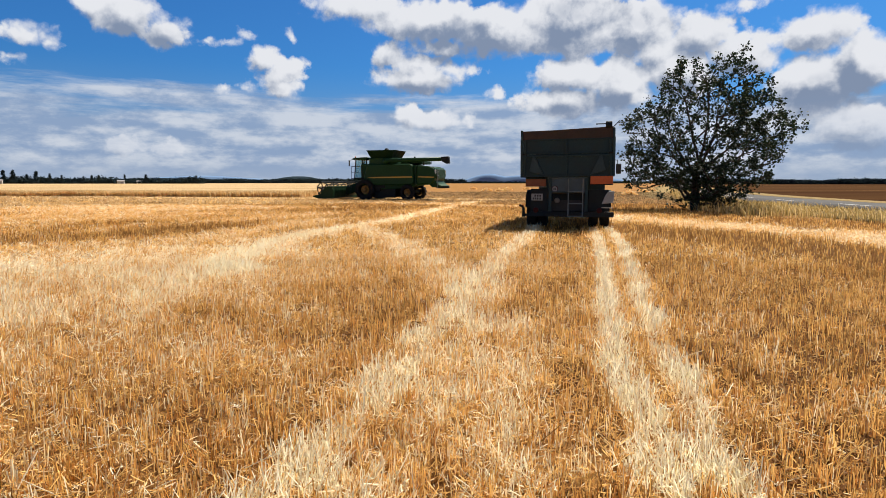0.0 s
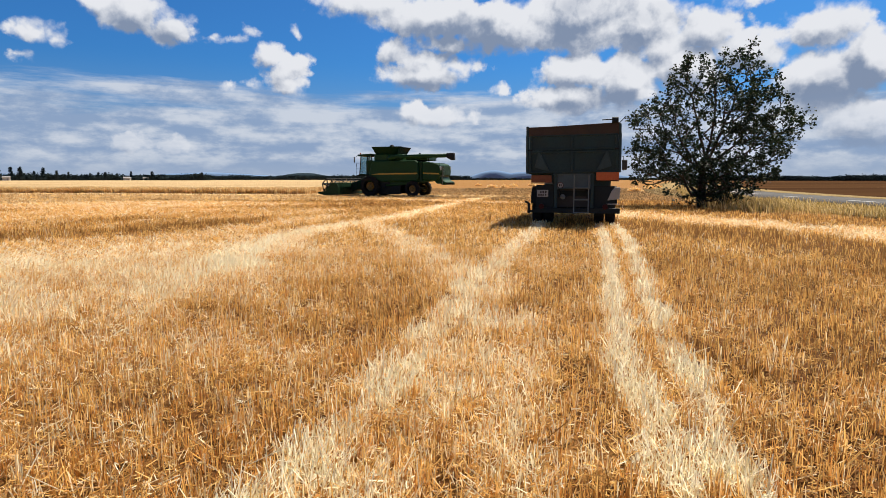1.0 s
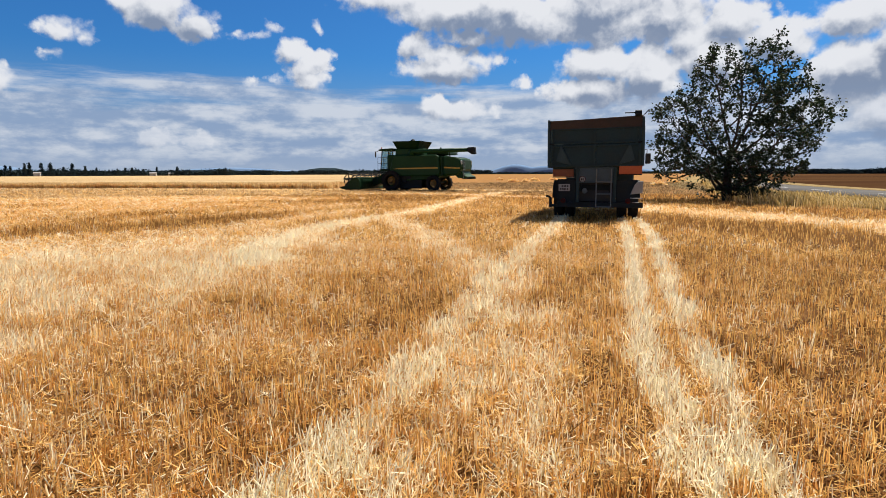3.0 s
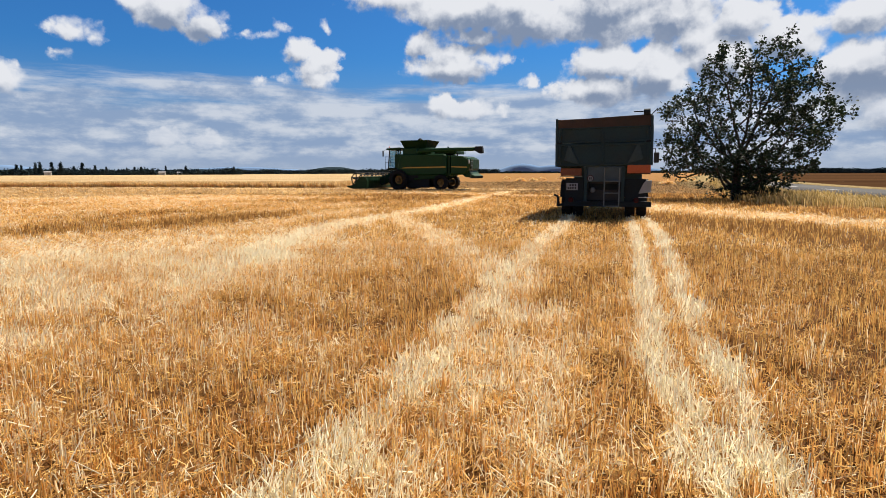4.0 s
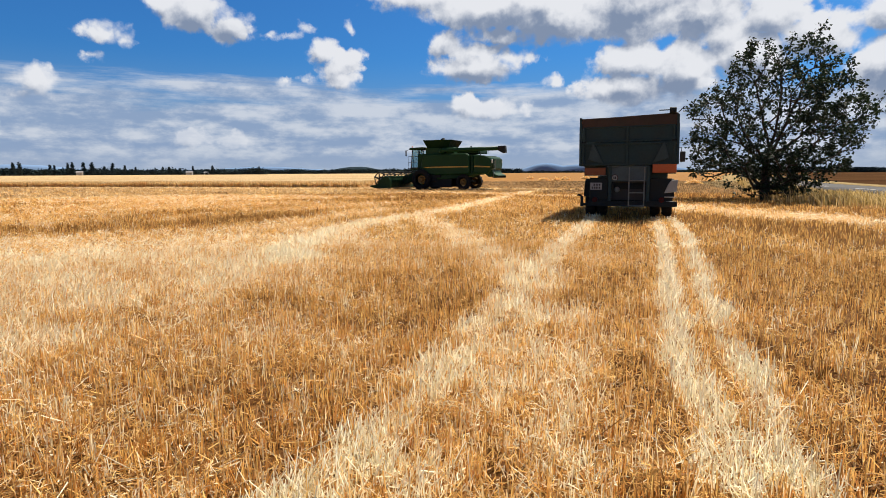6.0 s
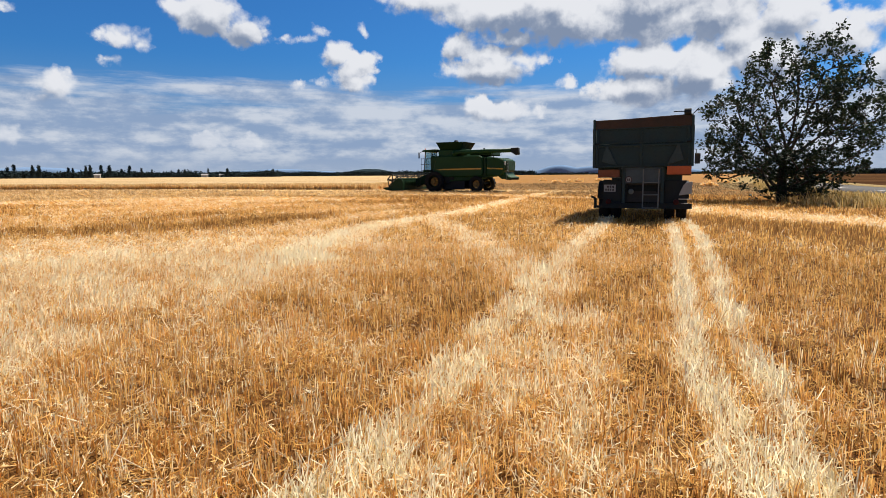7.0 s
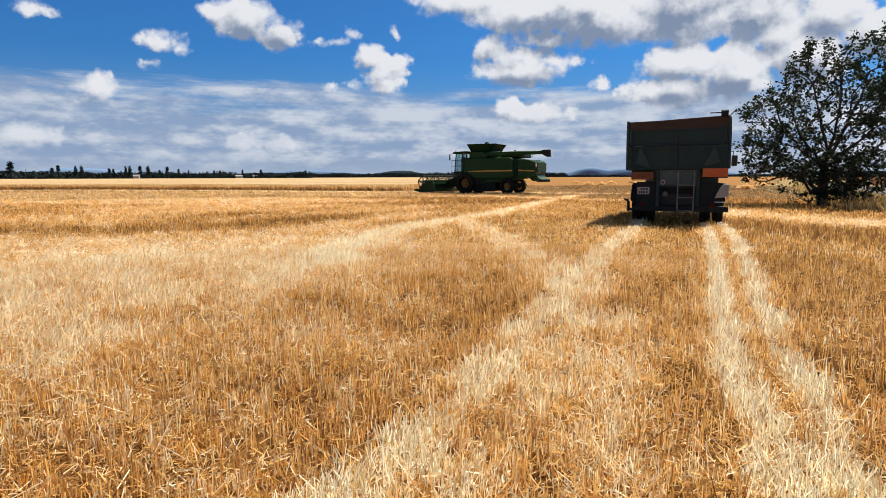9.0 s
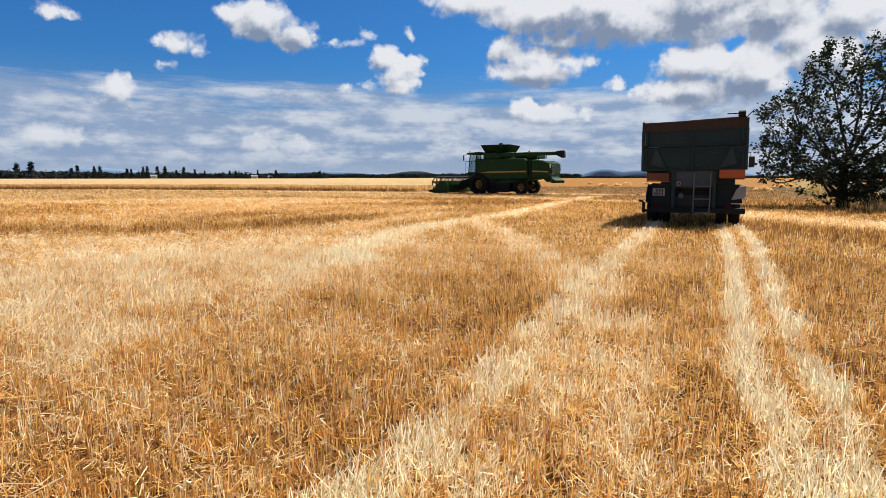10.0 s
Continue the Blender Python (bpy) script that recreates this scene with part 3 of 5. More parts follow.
def build_road():
    line = smooth_line(ROAD)
    tagged(strip("road", line, -3.1, 3.1, 0.06, M_ASPHALT), "grey asphalt country road beside the field", "road", kind="structure")
    tagged(strip("verge", line, -8.2, -3.05, 0.030, M_VERGE), "dry grassy verge along the road", "verge", kind="structure")
    tagged(strip("far_verge", line, 3.05, 6.0, 0.035, M_VERGE), "dry far verge of the road", "verge", kind="structure")
    d = np.gradient(line, axis=0)
    d = d / np.hypot(*d.T)[:, None]
    edge = (line + np.stack([d[:, 1], -d[:, 0]], -1) * 5.9)[::4]
    bm = bmesh.new()
    slab(bm, [tuple(q) for q in edge] + [(2500.0, 1010.0), (2500.0, -60.0)], "z", -0.3, 0.028)
    me = bpy.data.meshes.new("brown_field")
    bm.to_mesh(me)
    bm.free()
    me.materials.append(M_PLOUGH)
    tagged(new("brown_field", me), "dark brown worked field beyond the road", "field", kind="structure")
    s = np.r_[0, np.cumsum(np.hypot(*np.diff(line, axis=0).T))]
    for k in range(26):
        a = k * 9.0 + 2.0
        t = np.linspace(a, a + 3.0, 4)
        seg = np.stack([np.interp(t, s, line[:, 0]), np.interp(t, s, line[:, 1])], -1)
        tagged(strip("lane_mark", seg, -0.07, 0.07, 0.064, M_LINE), "worn white dashed lane mark on the road", "lane mark", "dashes of the centre line", "structure")


build_road()


def grass_material(name, a, b, c, glow=0.35):
    def build(n):
        rnd = n.add("ShaderNodeNewGeometry").outputs["Random Per Island"]
        col = n.mix(n.ramp(rnd, 0.0, 0.6, smooth=False), a, b)
        col = n.mix(n.ramp(rnd, 0.62, 0.9), col, c)
        bs = surface(n, col, 0.6, **{"Specular IOR Level": 0.15})
        tr = n.add("ShaderNodeBsdfTranslucent", (col,)).outputs[0]
        return n.add("ShaderNodeMixShader", (glow, bs, tr)).outputs[0]
    return material(name, build)


M_GRASS = grass_material("dry_grass", (0.17, 0.125, 0.036), (0.54, 0.37, 0.13), (0.84, 0.64, 0.31))
M_WHEAT = grass_material("ripe_wheat", (0.46, 0.28, 0.11), (0.70, 0.48, 0.22), (0.84, 0.66, 0.36), 0.6)


def blades(name, x, y, z0, tall, wide, lean, wind, mat, label, category):
    """Bent blades of two joints, one island each."""
    m = len(x)
    turn, spin = rng.uniform(0, 6.283, m), rng.uniform(0, 6.283, m)
    foot = np.stack([x, y, z0], -1)
    out = np.stack([np.cos(turn) * lean + wind[0], np.sin(turn) * lean + wind[1], np.zeros(m)], -1) * tall[:, None]
    side = np.stack([np.cos(spin), np.sin(spin), np.zeros(m)], -1) * wide[:, None] * 0.5
    up = np.array([0, 0, 1.0]) * tall[:, None]
    mid, tip = foot + 0.55 * up + 0.22 * out, foot + 0.95 * up + out
    v = np.stack([foot - side, foot + side, mid + side * 0.8, mid - side * 0.8, tip + side * 0.35, tip - side * 0.35], 1).reshape(-1, 3)
    i = np.arange(m)[:, None] * 6
    f = np.stack([i + np.array([[0, 1, 2, 3]]), i + np.array([[3, 2, 4, 5]])], 1).reshape(-1, 4)
    return tagged(new(name, mesh_from(name, v, f, mat)), label, category, kind="stuff")


def build_verge_grass():
    line = smooth_line(ROAD)
    px, py = np.array(FIELD_EDGE).T
    y = 10.0 + 75.0 * rng.random(80000) ** 1.5
    x = rng.uniform(8.0, 40.0, len(y))
    left = np.interp(y, py, px) + 0.5 * wave(x, y, 0.8, 21)
    right = np.interp(y, line[:, 1], line[:, 0]) - 3.3
    ok = (x > left) & (x < right)
    x, y = x[ok], y[ok]
    patch = np.clip(0.6 + 0.5 * wave(x, y, 0.7, 22), 0, 1)
    front = np.clip((np.interp(y, py, px) + 4.5 - x) / 4.5, 0, 1)
    tall = rng.uniform(0.25, 0.75, len(x)) * (0.4 + 0.6 * patch) * (0.5 + 0.7 * front)
    r = np.hypot(x, y)
    # tufts: draw blades towards shared centres
    x, y = x + 0.25 * np.sin(x * 9) * rng.random(len(x)), y + 0.25 * np.sin(y * 9) * rng.random(len(x))
    blades("verge_grass", x, y, np.zeros(len(x)), tall, 0.006 + 0.0006 * r, 0.35, (-0.30, -0.05), M_GRASS,
           "tall dry yellow-green grass along the road verge", "grass")


build_verge_grass()

# ---------------------------------------------------------------- standing wheat
CROP = [(-900.0, 62.0), (-80.0, 55.5), (-48.0, 57.0), (-34.0, 56.5), (-20.0, 53.8), (-12.6, 52.6), (-11.6, 58.0), (-13.0, 90.0), (-18.0, 160.0), (-30.0, 330.0)]


def crop_soil(n):
    p = place(n)
    wide, fine = n.noise(n.vec("MULTIPLY", p, (0.03, 0.09, 1)), 1.0, 5, 0.6), n.noise(p, 7.0, 5, 0.75)
    col = n.mix(n.ramp(wide, 0.35, 0.65), (0.47, 0.335, 0.175), (0.58, 0.43, 0.25))
    return surface(n, n.mix(n.ramp(fine, 0.35, 0.65), n.mix(0.45, col, (0.20, 0.10, 0.03)), col), 0.95, bump=fine, strength=1.0, distance=0.15, **{"Specular IOR Level": 0.0})


def build_crop():
    mat = material("wheat_crop", crop_soil)
    top = 0.50
    pts = CROP + [(-120.0, 1500.0), (-900.0, 1500.0)]
    bm = bmesh.new()
    slab(bm, [(px, py + 0.8) for px, py in pts], "z", 0.0, top - 0.06)
    me = bpy.data.meshes.new("wheat_crop")
    bm.to_mesh(me)
    bm.free()
    me.materials.append(mat)
    tagged(new("wheat_crop", me), "uncut ripe wheat standing dense beside the mown strip", "wheat", kind="stuff")
    # ears and stems along the cut face and on the top
    p = np.array(CROP[1:])
    s = np.r_[0, np.cumsum(np.hypot(*np.diff(p, axis=0).T))]
    t = rng.uniform(0, 76, 46000)
    depth = rng.random(len(t)) ** 2.2 * 9.0
    x, y = np.interp(t, s, p[:, 0]), np.interp(t, s, p[:, 1]) + depth - 0.12
    x = x + rng.normal(0, 0.15, len(x))
    tall = top * rng.uniform(0.75, 1.22, len(x)) * (1 + 0.12 * wave(x, y, 0.5, 31))
    blades("wheat_stems", x, y, np.zeros(len(x)), tall, np.full(len(x), 0.05), 0.22, (-0.08, 0.0), M_WHEAT, "ripe wheat stems and ears at the cut edge", "wheat")


build_crop()

# ---------------------------------------------------------------- trees


def bark(n):
    p = place(n)
    g = n.noise(n.vec("MULTIPLY", p, (6, 6, 1.2)), 3.0, 6, 0.7)
    return surface(n, n.mix(n.ramp(g, 0.3, 0.7), (0.022, 0.017, 0.013), (0.075, 0.060, 0.046)), 0.9, bump=g, strength=0.8, distance=0.02)


def leaf_material(name, a, b, glow=0.35, spec=0.25):
    def build(n):
        rnd = n.add("ShaderNodeNewGeometry").outputs["Random Per Island"]
        col = n.mix(n.ramp(rnd, 0.0, 1.0, smooth=False), a, b)
        bs = surface(n, col, 0.62, **{"Specular IOR Level": spec})
        tr = n.add("ShaderNodeBsdfTranslucent", (n.mix(0.5, col, (0.05, 0.09, 0.025)),)).outputs[0]
        return n.add("ShaderNodeMixShader", (glow, bs, tr)).outputs[0]
    return material(name, build)


M_BARK = material("bark", bark)
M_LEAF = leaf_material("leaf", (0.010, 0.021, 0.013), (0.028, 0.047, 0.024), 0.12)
# skyline leaves, their green greyed and blued to paint in haze
M_HAZELEAF = leaf_material("hazy_far_leaf", (0.026, 0.038, 0.040), (0.034, 0.048, 0.048), 0.0, 0.0)


def limb_mesh(nodes, parent, radius):
    """Tapered limbs along a skeleton, six-sided."""
    v, f = [], []
    for i, j in enumerate(parent):
        if j < 0:
            continue
        a, b = Vector(nodes[j]), Vector(nodes[i])
        d = (b - a).normalized()
        q = d.to_track_quat("Z", "Y")
        base = len(v)
        seg = 7 if radius[i] > 0.03 else 4
        for c, r in ((a, min(radius[j], radius[i] * 1.6)), (b, radius[i])):
            for k in range(seg):
                w = 2 * math.pi * k / seg
                v.append(c + q @ Vector((r * math.cos(w), r * math.sin(w), 0)))
        f += [(base + k, base + (k + 1) % seg, base + seg + (k + 1) % seg, base + seg + k) for k in range(seg)]
    return np.array([tuple(p) for p in v]), np.array(f)


def grow(tips, roots, step, seed, droop=0.0):
    """A skeleton: every tip is joined to the nearest limb that lies lower and farther in."""
    r = random.Random(seed)
    nodes, parent, depth = [Vector((0, 0, -0.1))], [-1], [0.0]

    def chain(start, end):
        i, a = start, nodes[start].copy()
        n = max(1, int((end - a).length / step))
        side = Vector((r.uniform(-1, 1), r.uniform(-1, 1), r.uniform(-0.2, 0.6))) * (end - a).length * 0.10
        for k in range(1, n + 1):
            t = k / n
            q = a.lerp(end, t) + side * math.sin(math.pi * t) + Vector((r.gauss(0, 1), r.gauss(0, 1), r.gauss(0, 1))) * step * 0.10
            nodes.append(q), parent.append(i), depth.append(depth[i] + (q - nodes[i]).length)
            i = len(nodes) - 1
    # the first root is the bole; the main limbs leave it part of the way up
    chain(0, Vector(roots[0]))
    bole = len(nodes)
    for k, e in enumerate(roots[1:]):
        chain(max(1, int(bole * (0.55 + 0.42 * k / len(roots)))), Vector(e))
    for e in sorted(tips, key=lambda p: Vector(p).length):
        e = Vector(e)
        arr = np.array([tuple(q) for q in nodes])
        d = np.linalg.norm(arr - np.array(e), axis=1)
        cost = d + 0.28 * np.array(depth) + np.where(arr[:, 2] > e.z + 0.1, 1.5 * (arr[:, 2] - e.z), 0) + np.where(np.array(depth) < 0.5, 1.2, 0)
        chain(int(np.argmin(cost)), e)
    load = np.zeros(len(nodes))
    kids = np.zeros(len(nodes))
    for j in parent:
        if j >= 0:
            kids[j] += 1
    for i in range(len(nodes) - 1, -1, -1):
        load[i] = max(load[i], 0) + (1.0 if kids[i] == 0 else 0.0)
        if parent[i] >= 0:
            load[parent[i]] += load[i]
    return nodes, parent, load


def leaf_cloud(centres, spread, per, size, gen, up=0.3):
    """Folded leaves round many centres."""
    k = len(centres) * per
    c = np.repeat(np.asarray(centres), per, 0) + gen.normal(0, 1, (k, 3)) * np.repeat(np.asarray(spread), per, 0).reshape(k, -1)
    d = gen.normal(0, 1, (k, 3))
    d[:, 2] = d[:, 2] * 0.6 - up
    d /= np.linalg.norm(d, axis=1)[:, None]
    s = np.cross(d, gen.normal(0, 1, (k, 3)))
    s /= np.linalg.norm(s, axis=1)[:, None] + 1e-9
    nrm = np.cross(d, s)
    ln = (size * gen.uniform(0.6, 1.35, k))[:, None]
    v = np.stack([c, c + d * ln * 0.5 + s * ln * 0.36 + nrm * ln * 0.10, c + d * ln, c + d * ln * 0.5 - s * ln * 0.36 + nrm * ln * 0.10], 1).reshape(-1, 3)
    i = np.arange(k)[:, None] * 4
    f = np.concatenate([i + np.array([[0, 1, 2]]), i + np.array([[0, 2, 3]])], 1).reshape(-1, 3)
    return v, f


TREE = (11.75, 27.6)


def build_tree():
    g = np.random.default_rng(11)
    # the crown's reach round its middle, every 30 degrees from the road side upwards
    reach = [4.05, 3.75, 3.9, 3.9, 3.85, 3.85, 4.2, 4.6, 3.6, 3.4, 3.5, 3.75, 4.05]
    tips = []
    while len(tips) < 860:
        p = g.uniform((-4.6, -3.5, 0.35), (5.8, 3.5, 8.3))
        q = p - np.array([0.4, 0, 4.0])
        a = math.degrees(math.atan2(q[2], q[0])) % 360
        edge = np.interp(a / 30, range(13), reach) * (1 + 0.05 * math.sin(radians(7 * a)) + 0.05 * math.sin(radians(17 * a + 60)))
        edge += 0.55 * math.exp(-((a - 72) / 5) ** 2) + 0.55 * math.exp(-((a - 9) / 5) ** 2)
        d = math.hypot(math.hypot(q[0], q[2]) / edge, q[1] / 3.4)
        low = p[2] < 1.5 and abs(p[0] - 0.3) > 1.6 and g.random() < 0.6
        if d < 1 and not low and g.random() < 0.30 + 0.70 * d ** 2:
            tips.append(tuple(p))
    shoots = [(g.normal(0.55, 0.85), g.normal(-0.2, 0.7), g.uniform(0.2, 2.2)) for _ in range(130)]
    roots = [(0.10, 0, 2.9), (-2.3, -0.4, 3.3), (2.6, 0.6, 3.1), (-1.7, 0.5, 5.2), (2.9, -0.3, 4.7), (1.4, -0.4, 6.2), (0.2, 0.5, 6.6), (-0.8, -0.6, 5.8)]
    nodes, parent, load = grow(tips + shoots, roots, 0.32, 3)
    t = thing("tree", pose(*TREE, 0, 0, 0, -23) @ Matrix.Scale(0.875, 4), "broadleaf tree in dark green leaf on the grassy verge", "tree")
    rad = np.clip(0.0105 * load ** 0.56, 0.009, 0.27)
    v, f = limb_mesh(nodes, parent, rad)
    trunk = new("trunk", mesh_from("trunk", v, f, M_BARK))
    trunk.parent = t
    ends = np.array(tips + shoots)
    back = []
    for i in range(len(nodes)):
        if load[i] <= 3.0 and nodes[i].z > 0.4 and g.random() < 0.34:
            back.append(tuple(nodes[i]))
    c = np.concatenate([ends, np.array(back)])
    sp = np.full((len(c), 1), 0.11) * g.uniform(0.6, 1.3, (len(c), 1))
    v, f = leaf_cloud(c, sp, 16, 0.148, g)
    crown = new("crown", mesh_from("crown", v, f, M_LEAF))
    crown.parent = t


build_tree()


def far_tree(name, x, y, h, w, kind, seed, label):
    g = np.random.default_rng(seed)
    t = thing(name, pose(x, y, 0), label, "tree", "trees on the skyline")
    bm = bmesh.new()
    rod(bm, (0, 0, -0.2), (0, 0, h * 0.6), w * 0.07, 6, w * 0.02)
    part("trunk", bm, M_BARK, t)
    n = 46
    z = g.uniform(0.08, 1.0, n)
    girth = np.sin(np.pi * z ** (0.6 if kind == "poplar" else 0.75)) ** 0.7
    a = g.uniform(0, 6.283, n)
    r = girth * w * 0.42 * np.sqrt(g.random(n))
    c = np.stack([r * np.cos(a), r * np.sin(a), z * h], -1)
    v, f = leaf_cloud(c, np.full((n, 1), w * 0.11), 26, w * 0.20, g)
    crown = new("crown", mesh_from("crown", v, f, M_HAZELEAF))
    crown.parent = t


def polar(az, d):
    return d * math.sin(radians(az)), d * math.cos(radians(az))


def build_skyline():
    g = random.Random(5)
    # poplars in loose pairs, left of the wheat
    for az in (-46.2, -45.3, -42.6, -42.2, -41.0, -40.6, -38.6, -38.3, -37.4, -37.1, -36.3, -35.7, -34.8, -34.2, -33.3, -32.5, -31.0, -30.4, -29.9, -29.0, -28.0, -26.4, -25.4, -22.4):
        h = g.uniform(12, 18) * (1.0 - 0.020 * (az + 46))
        far_tree("poplar", *polar(az, 760 + g.uniform(-30, 30)), h, h * g.uniform(0.28, 0.42), "poplar", int(1000 - az * 10), "tall narrow dark poplar on the skyline")
    for k, (a0, a1, d, lo, hi, dens) in enumerate([(-50, -37, 790, 5, 9, 17), (-38, -22, 810, 4.5, 7.5, 22), (-24, 2, 1500, 7, 11, 22), (1, 22, 1500, 3, 5.5, 16), (20, 44, 660, 2.5, 4.8, 42), (-90, -50, 900, 6, 11, 5), (44, 90, 800, 5, 9, 5)]):
        c, s = [], []
        gen = np.random.default_rng(40 + k)
        n = int((a1 - a0) * dens * 2.2)
        az = gen.uniform(a0, a1, n)
        hh = (lo + (hi - lo) * np.clip(0.5 + 0.5 * wave(az, az * 0, 1.1, 50 + k), 0, 1)) * gen.uniform(0.55, 1.1, n)
        dd = d + gen.uniform(-40, 40, n)
        lift = []
        for a, h, q in zip(az, hh, dd):
            for z in (0.08, 0.3, 0.55, 0.8):
                c.append((*polar(a, q), z * h))
                s.append((h * 0.35, h * 0.35, h * 0.16))
        v, f = leaf_cloud(c, np.array(s), 24, (lo + hi) * 0.17, gen)
        tagged(new("far_woods", mesh_from("far_woods", v, f, M_HAZELEAF)), "dark line of distant woods and hedges", "woods", kind="stuff")


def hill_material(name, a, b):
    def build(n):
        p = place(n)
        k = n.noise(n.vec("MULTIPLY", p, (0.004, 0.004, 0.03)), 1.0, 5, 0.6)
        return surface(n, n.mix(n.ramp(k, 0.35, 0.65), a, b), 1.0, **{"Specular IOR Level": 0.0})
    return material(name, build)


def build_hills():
    # distance haze is put into both hill colours as blue
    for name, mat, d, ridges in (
        ("hill", hill_material("hazy_wooded_hill", (0.018, 0.028, 0.036), (0.028, 0.042, 0.050)), 2600, [(-26, 7, 24), (-13.6, 3.2, 33), (-10, 9, 20), (-44, 8, 30), (-3, 6, 15), (17, 10, 13)]),
        ("far_hill", hill_material("far_hill_haze", (0.14, 0.22, 0.36), (0.17, 0.26, 0.41)), 4200, [(4.4, 2.4, 66), (8.0, 4.5, 56), (14, 4, 40), (-41, 6, 60), (-22, 8, 46)]),
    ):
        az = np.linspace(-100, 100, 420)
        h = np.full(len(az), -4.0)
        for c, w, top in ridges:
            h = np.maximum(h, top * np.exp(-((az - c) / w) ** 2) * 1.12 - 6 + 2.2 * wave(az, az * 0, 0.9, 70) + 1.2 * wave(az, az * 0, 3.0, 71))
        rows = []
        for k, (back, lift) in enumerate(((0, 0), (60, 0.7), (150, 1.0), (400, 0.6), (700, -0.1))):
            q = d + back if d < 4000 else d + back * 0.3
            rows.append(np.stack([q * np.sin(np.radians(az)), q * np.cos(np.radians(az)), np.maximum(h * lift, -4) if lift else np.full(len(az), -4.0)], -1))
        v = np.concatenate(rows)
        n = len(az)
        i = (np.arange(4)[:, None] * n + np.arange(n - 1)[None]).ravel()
        tagged(new(name, mesh_from(name, v, np.stack([i, i + 1, i + n + 1, i + n], -1), mat)), "low wooded hills on the horizon, coloured blue with haze", "hill", kind="structure")


build_skyline()
build_hills()

M_WHITEWALL = painted("whitewashed_wall", (0.42, 0.42, 0.41), (0.3, 0.28, 0.25), 0.8, 0.4, size=0.2)
M_ROOF = painted("grey_roof", (0.30, 0.29, 0.30), (0.2, 0.16, 0.14), 0.8, 0.5, size=0.2)


def build_barn(az, d, w, dp, h, turn):
    t = thing("barn", pose(*polar(az, d), 0, 0, 0, turn), "small white barn among the far poplars", "barn", "barns on the skyline")
    part("wall", B(((0, 0, h / 2), (w, dp, h)), bevel=0), M_WHITEWALL, t)
    bm = bmesh.new()
    slab(bm, [(-dp / 2 - 0.4, h), (dp / 2 + 0.4, h), (0, h + dp * 0.22)], "x", -w / 2 - 0.4, w / 2 + 0.4)
    part("roof", bm, M_ROOF, t, "grey pitched roof")
    part("door", B(((w * 0.2, -dp / 2 - 0.05, h * 0.35), (w * 0.18, 0.1, h * 0.7)), bevel=0), M_ROOF, t)


for az, d, w, dp, h, turn in ((-36.6, 735, 6, 5, 3.6, 30), (-28.3, 770, 7, 6, 3.2, 20), (-26.9, 775, 5, 5, 3.0, 15)):
    build_barn(az, d, w, dp, h, turn)


def build_heap(x, y, size, seed):
    """A low heap of loose straw."""
    g = np.random.default_rng(seed)
    m = 900
    a, r = g.uniform(0, 6.283, m), np.sqrt(g.random(m))
    px, py = r * np.cos(a) * size, r * np.sin(a) * size * 0.7
    pz = (1 - r ** 2) * size * 0.45 * g.random(m) ** 0.5 + 0.05
    d = g.normal(0, 1, (m, 3)) * np.array([1, 1, 0.35])
    d = d / np.linalg.norm(d, axis=1)[:, None] * g.uniform(0.15, 0.45, (m, 1))
    s = np.cross(d, g.normal(0, 1, (m, 3)))
    s = s / np.linalg.norm(s, axis=1)[:, None] * 0.035
    c = np.stack([px, py, pz], -1)
    v = np.stack([c - s, c + s, c + s + d, c - s + d], 1).reshape(-1, 3)
    v[:, 2] = np.maximum(v[:, 2], 0.0)
    me = mesh_from("straw_heap", v, np.arange(4 * m).reshape(-1, 4), M_LITTER, np.full(4 * m, 0.25))
    ob = new("straw_heap", me)
    ob.matrix_basis = pose(x, y, 0, 0, 0, g.uniform(0, 180))
    tagged(ob, "low pale heap of loose straw lying on stubble", "straw heap", "straw heaps across the field")


for k, (az, d, size) in enumerate(((4.2, 92, 1.1), (5.4, 96, 0.8), (6.2, 104, 1.2), (17.4, 66, 0.9), (18.6, 84, 1.0), (19.3, 100, 0.9), (2.9, 118, 1.0), (8.0, 120, 1.3))):
    build_heap(*polar(az, d), size * 0.62, 90 + k)

# ---------------------------------------------------------------- truck
M_DARKPAINT = painted("grey_green_truck_paint", (0.021, 0.048, 0.053), (0.038, 0.05, 0.046), 0.6, 0.5, spec=0.25)
M_GATE = painted("worn_gate_paint", (0.017, 0.044, 0.049), (0.034, 0.040, 0.035), 0.62, 0.6, size=1.6, spec=0.25)
M_GUSSET = painted("light_blue_grey_steel", (0.036, 0.066, 0.074), (0.03, 0.04, 0.036), 0.6, 0.5, spec=0.25)
M_RUSTBOARD = painted("brown_board", (0.048, 0.023, 0.012), (0.035, 0.035, 0.028), 0.75, 0.8, size=2.2)
M_FRAME = painted("chassis_black", (0.009, 0.015, 0.018), (0.026, 0.026, 0.022), 0.7, 0.5, spec=0.25)
M_STEEL = painted("grey_steel_sheet", (0.065, 0.10, 0.115), (0.05, 0.06, 0.055), 0.55, 0.5, 0.0, spec=0.3)
M_LADDER = painted("light_grey_rail", (0.155, 0.18, 0.185), (0.10, 0.09, 0.075), 0.55, 0.4, spec=0.3)
M_PALE = painted("pale_grey_paint", (0.34, 0.37, 0.37), (0.2, 0.19, 0.16), 0.5, 0.4, spec=0.3)
M_CHROME = painted("bare_metal", (0.6, 0.6, 0.6), (0.3, 0.27, 0.22), 0.3, 0.3, 0.9)
M_TYRE = painted("dusty_rubber", (0.010, 0.012, 0.014), (0.045, 0.037, 0.028), 0.88, 0.45, spec=0.2)
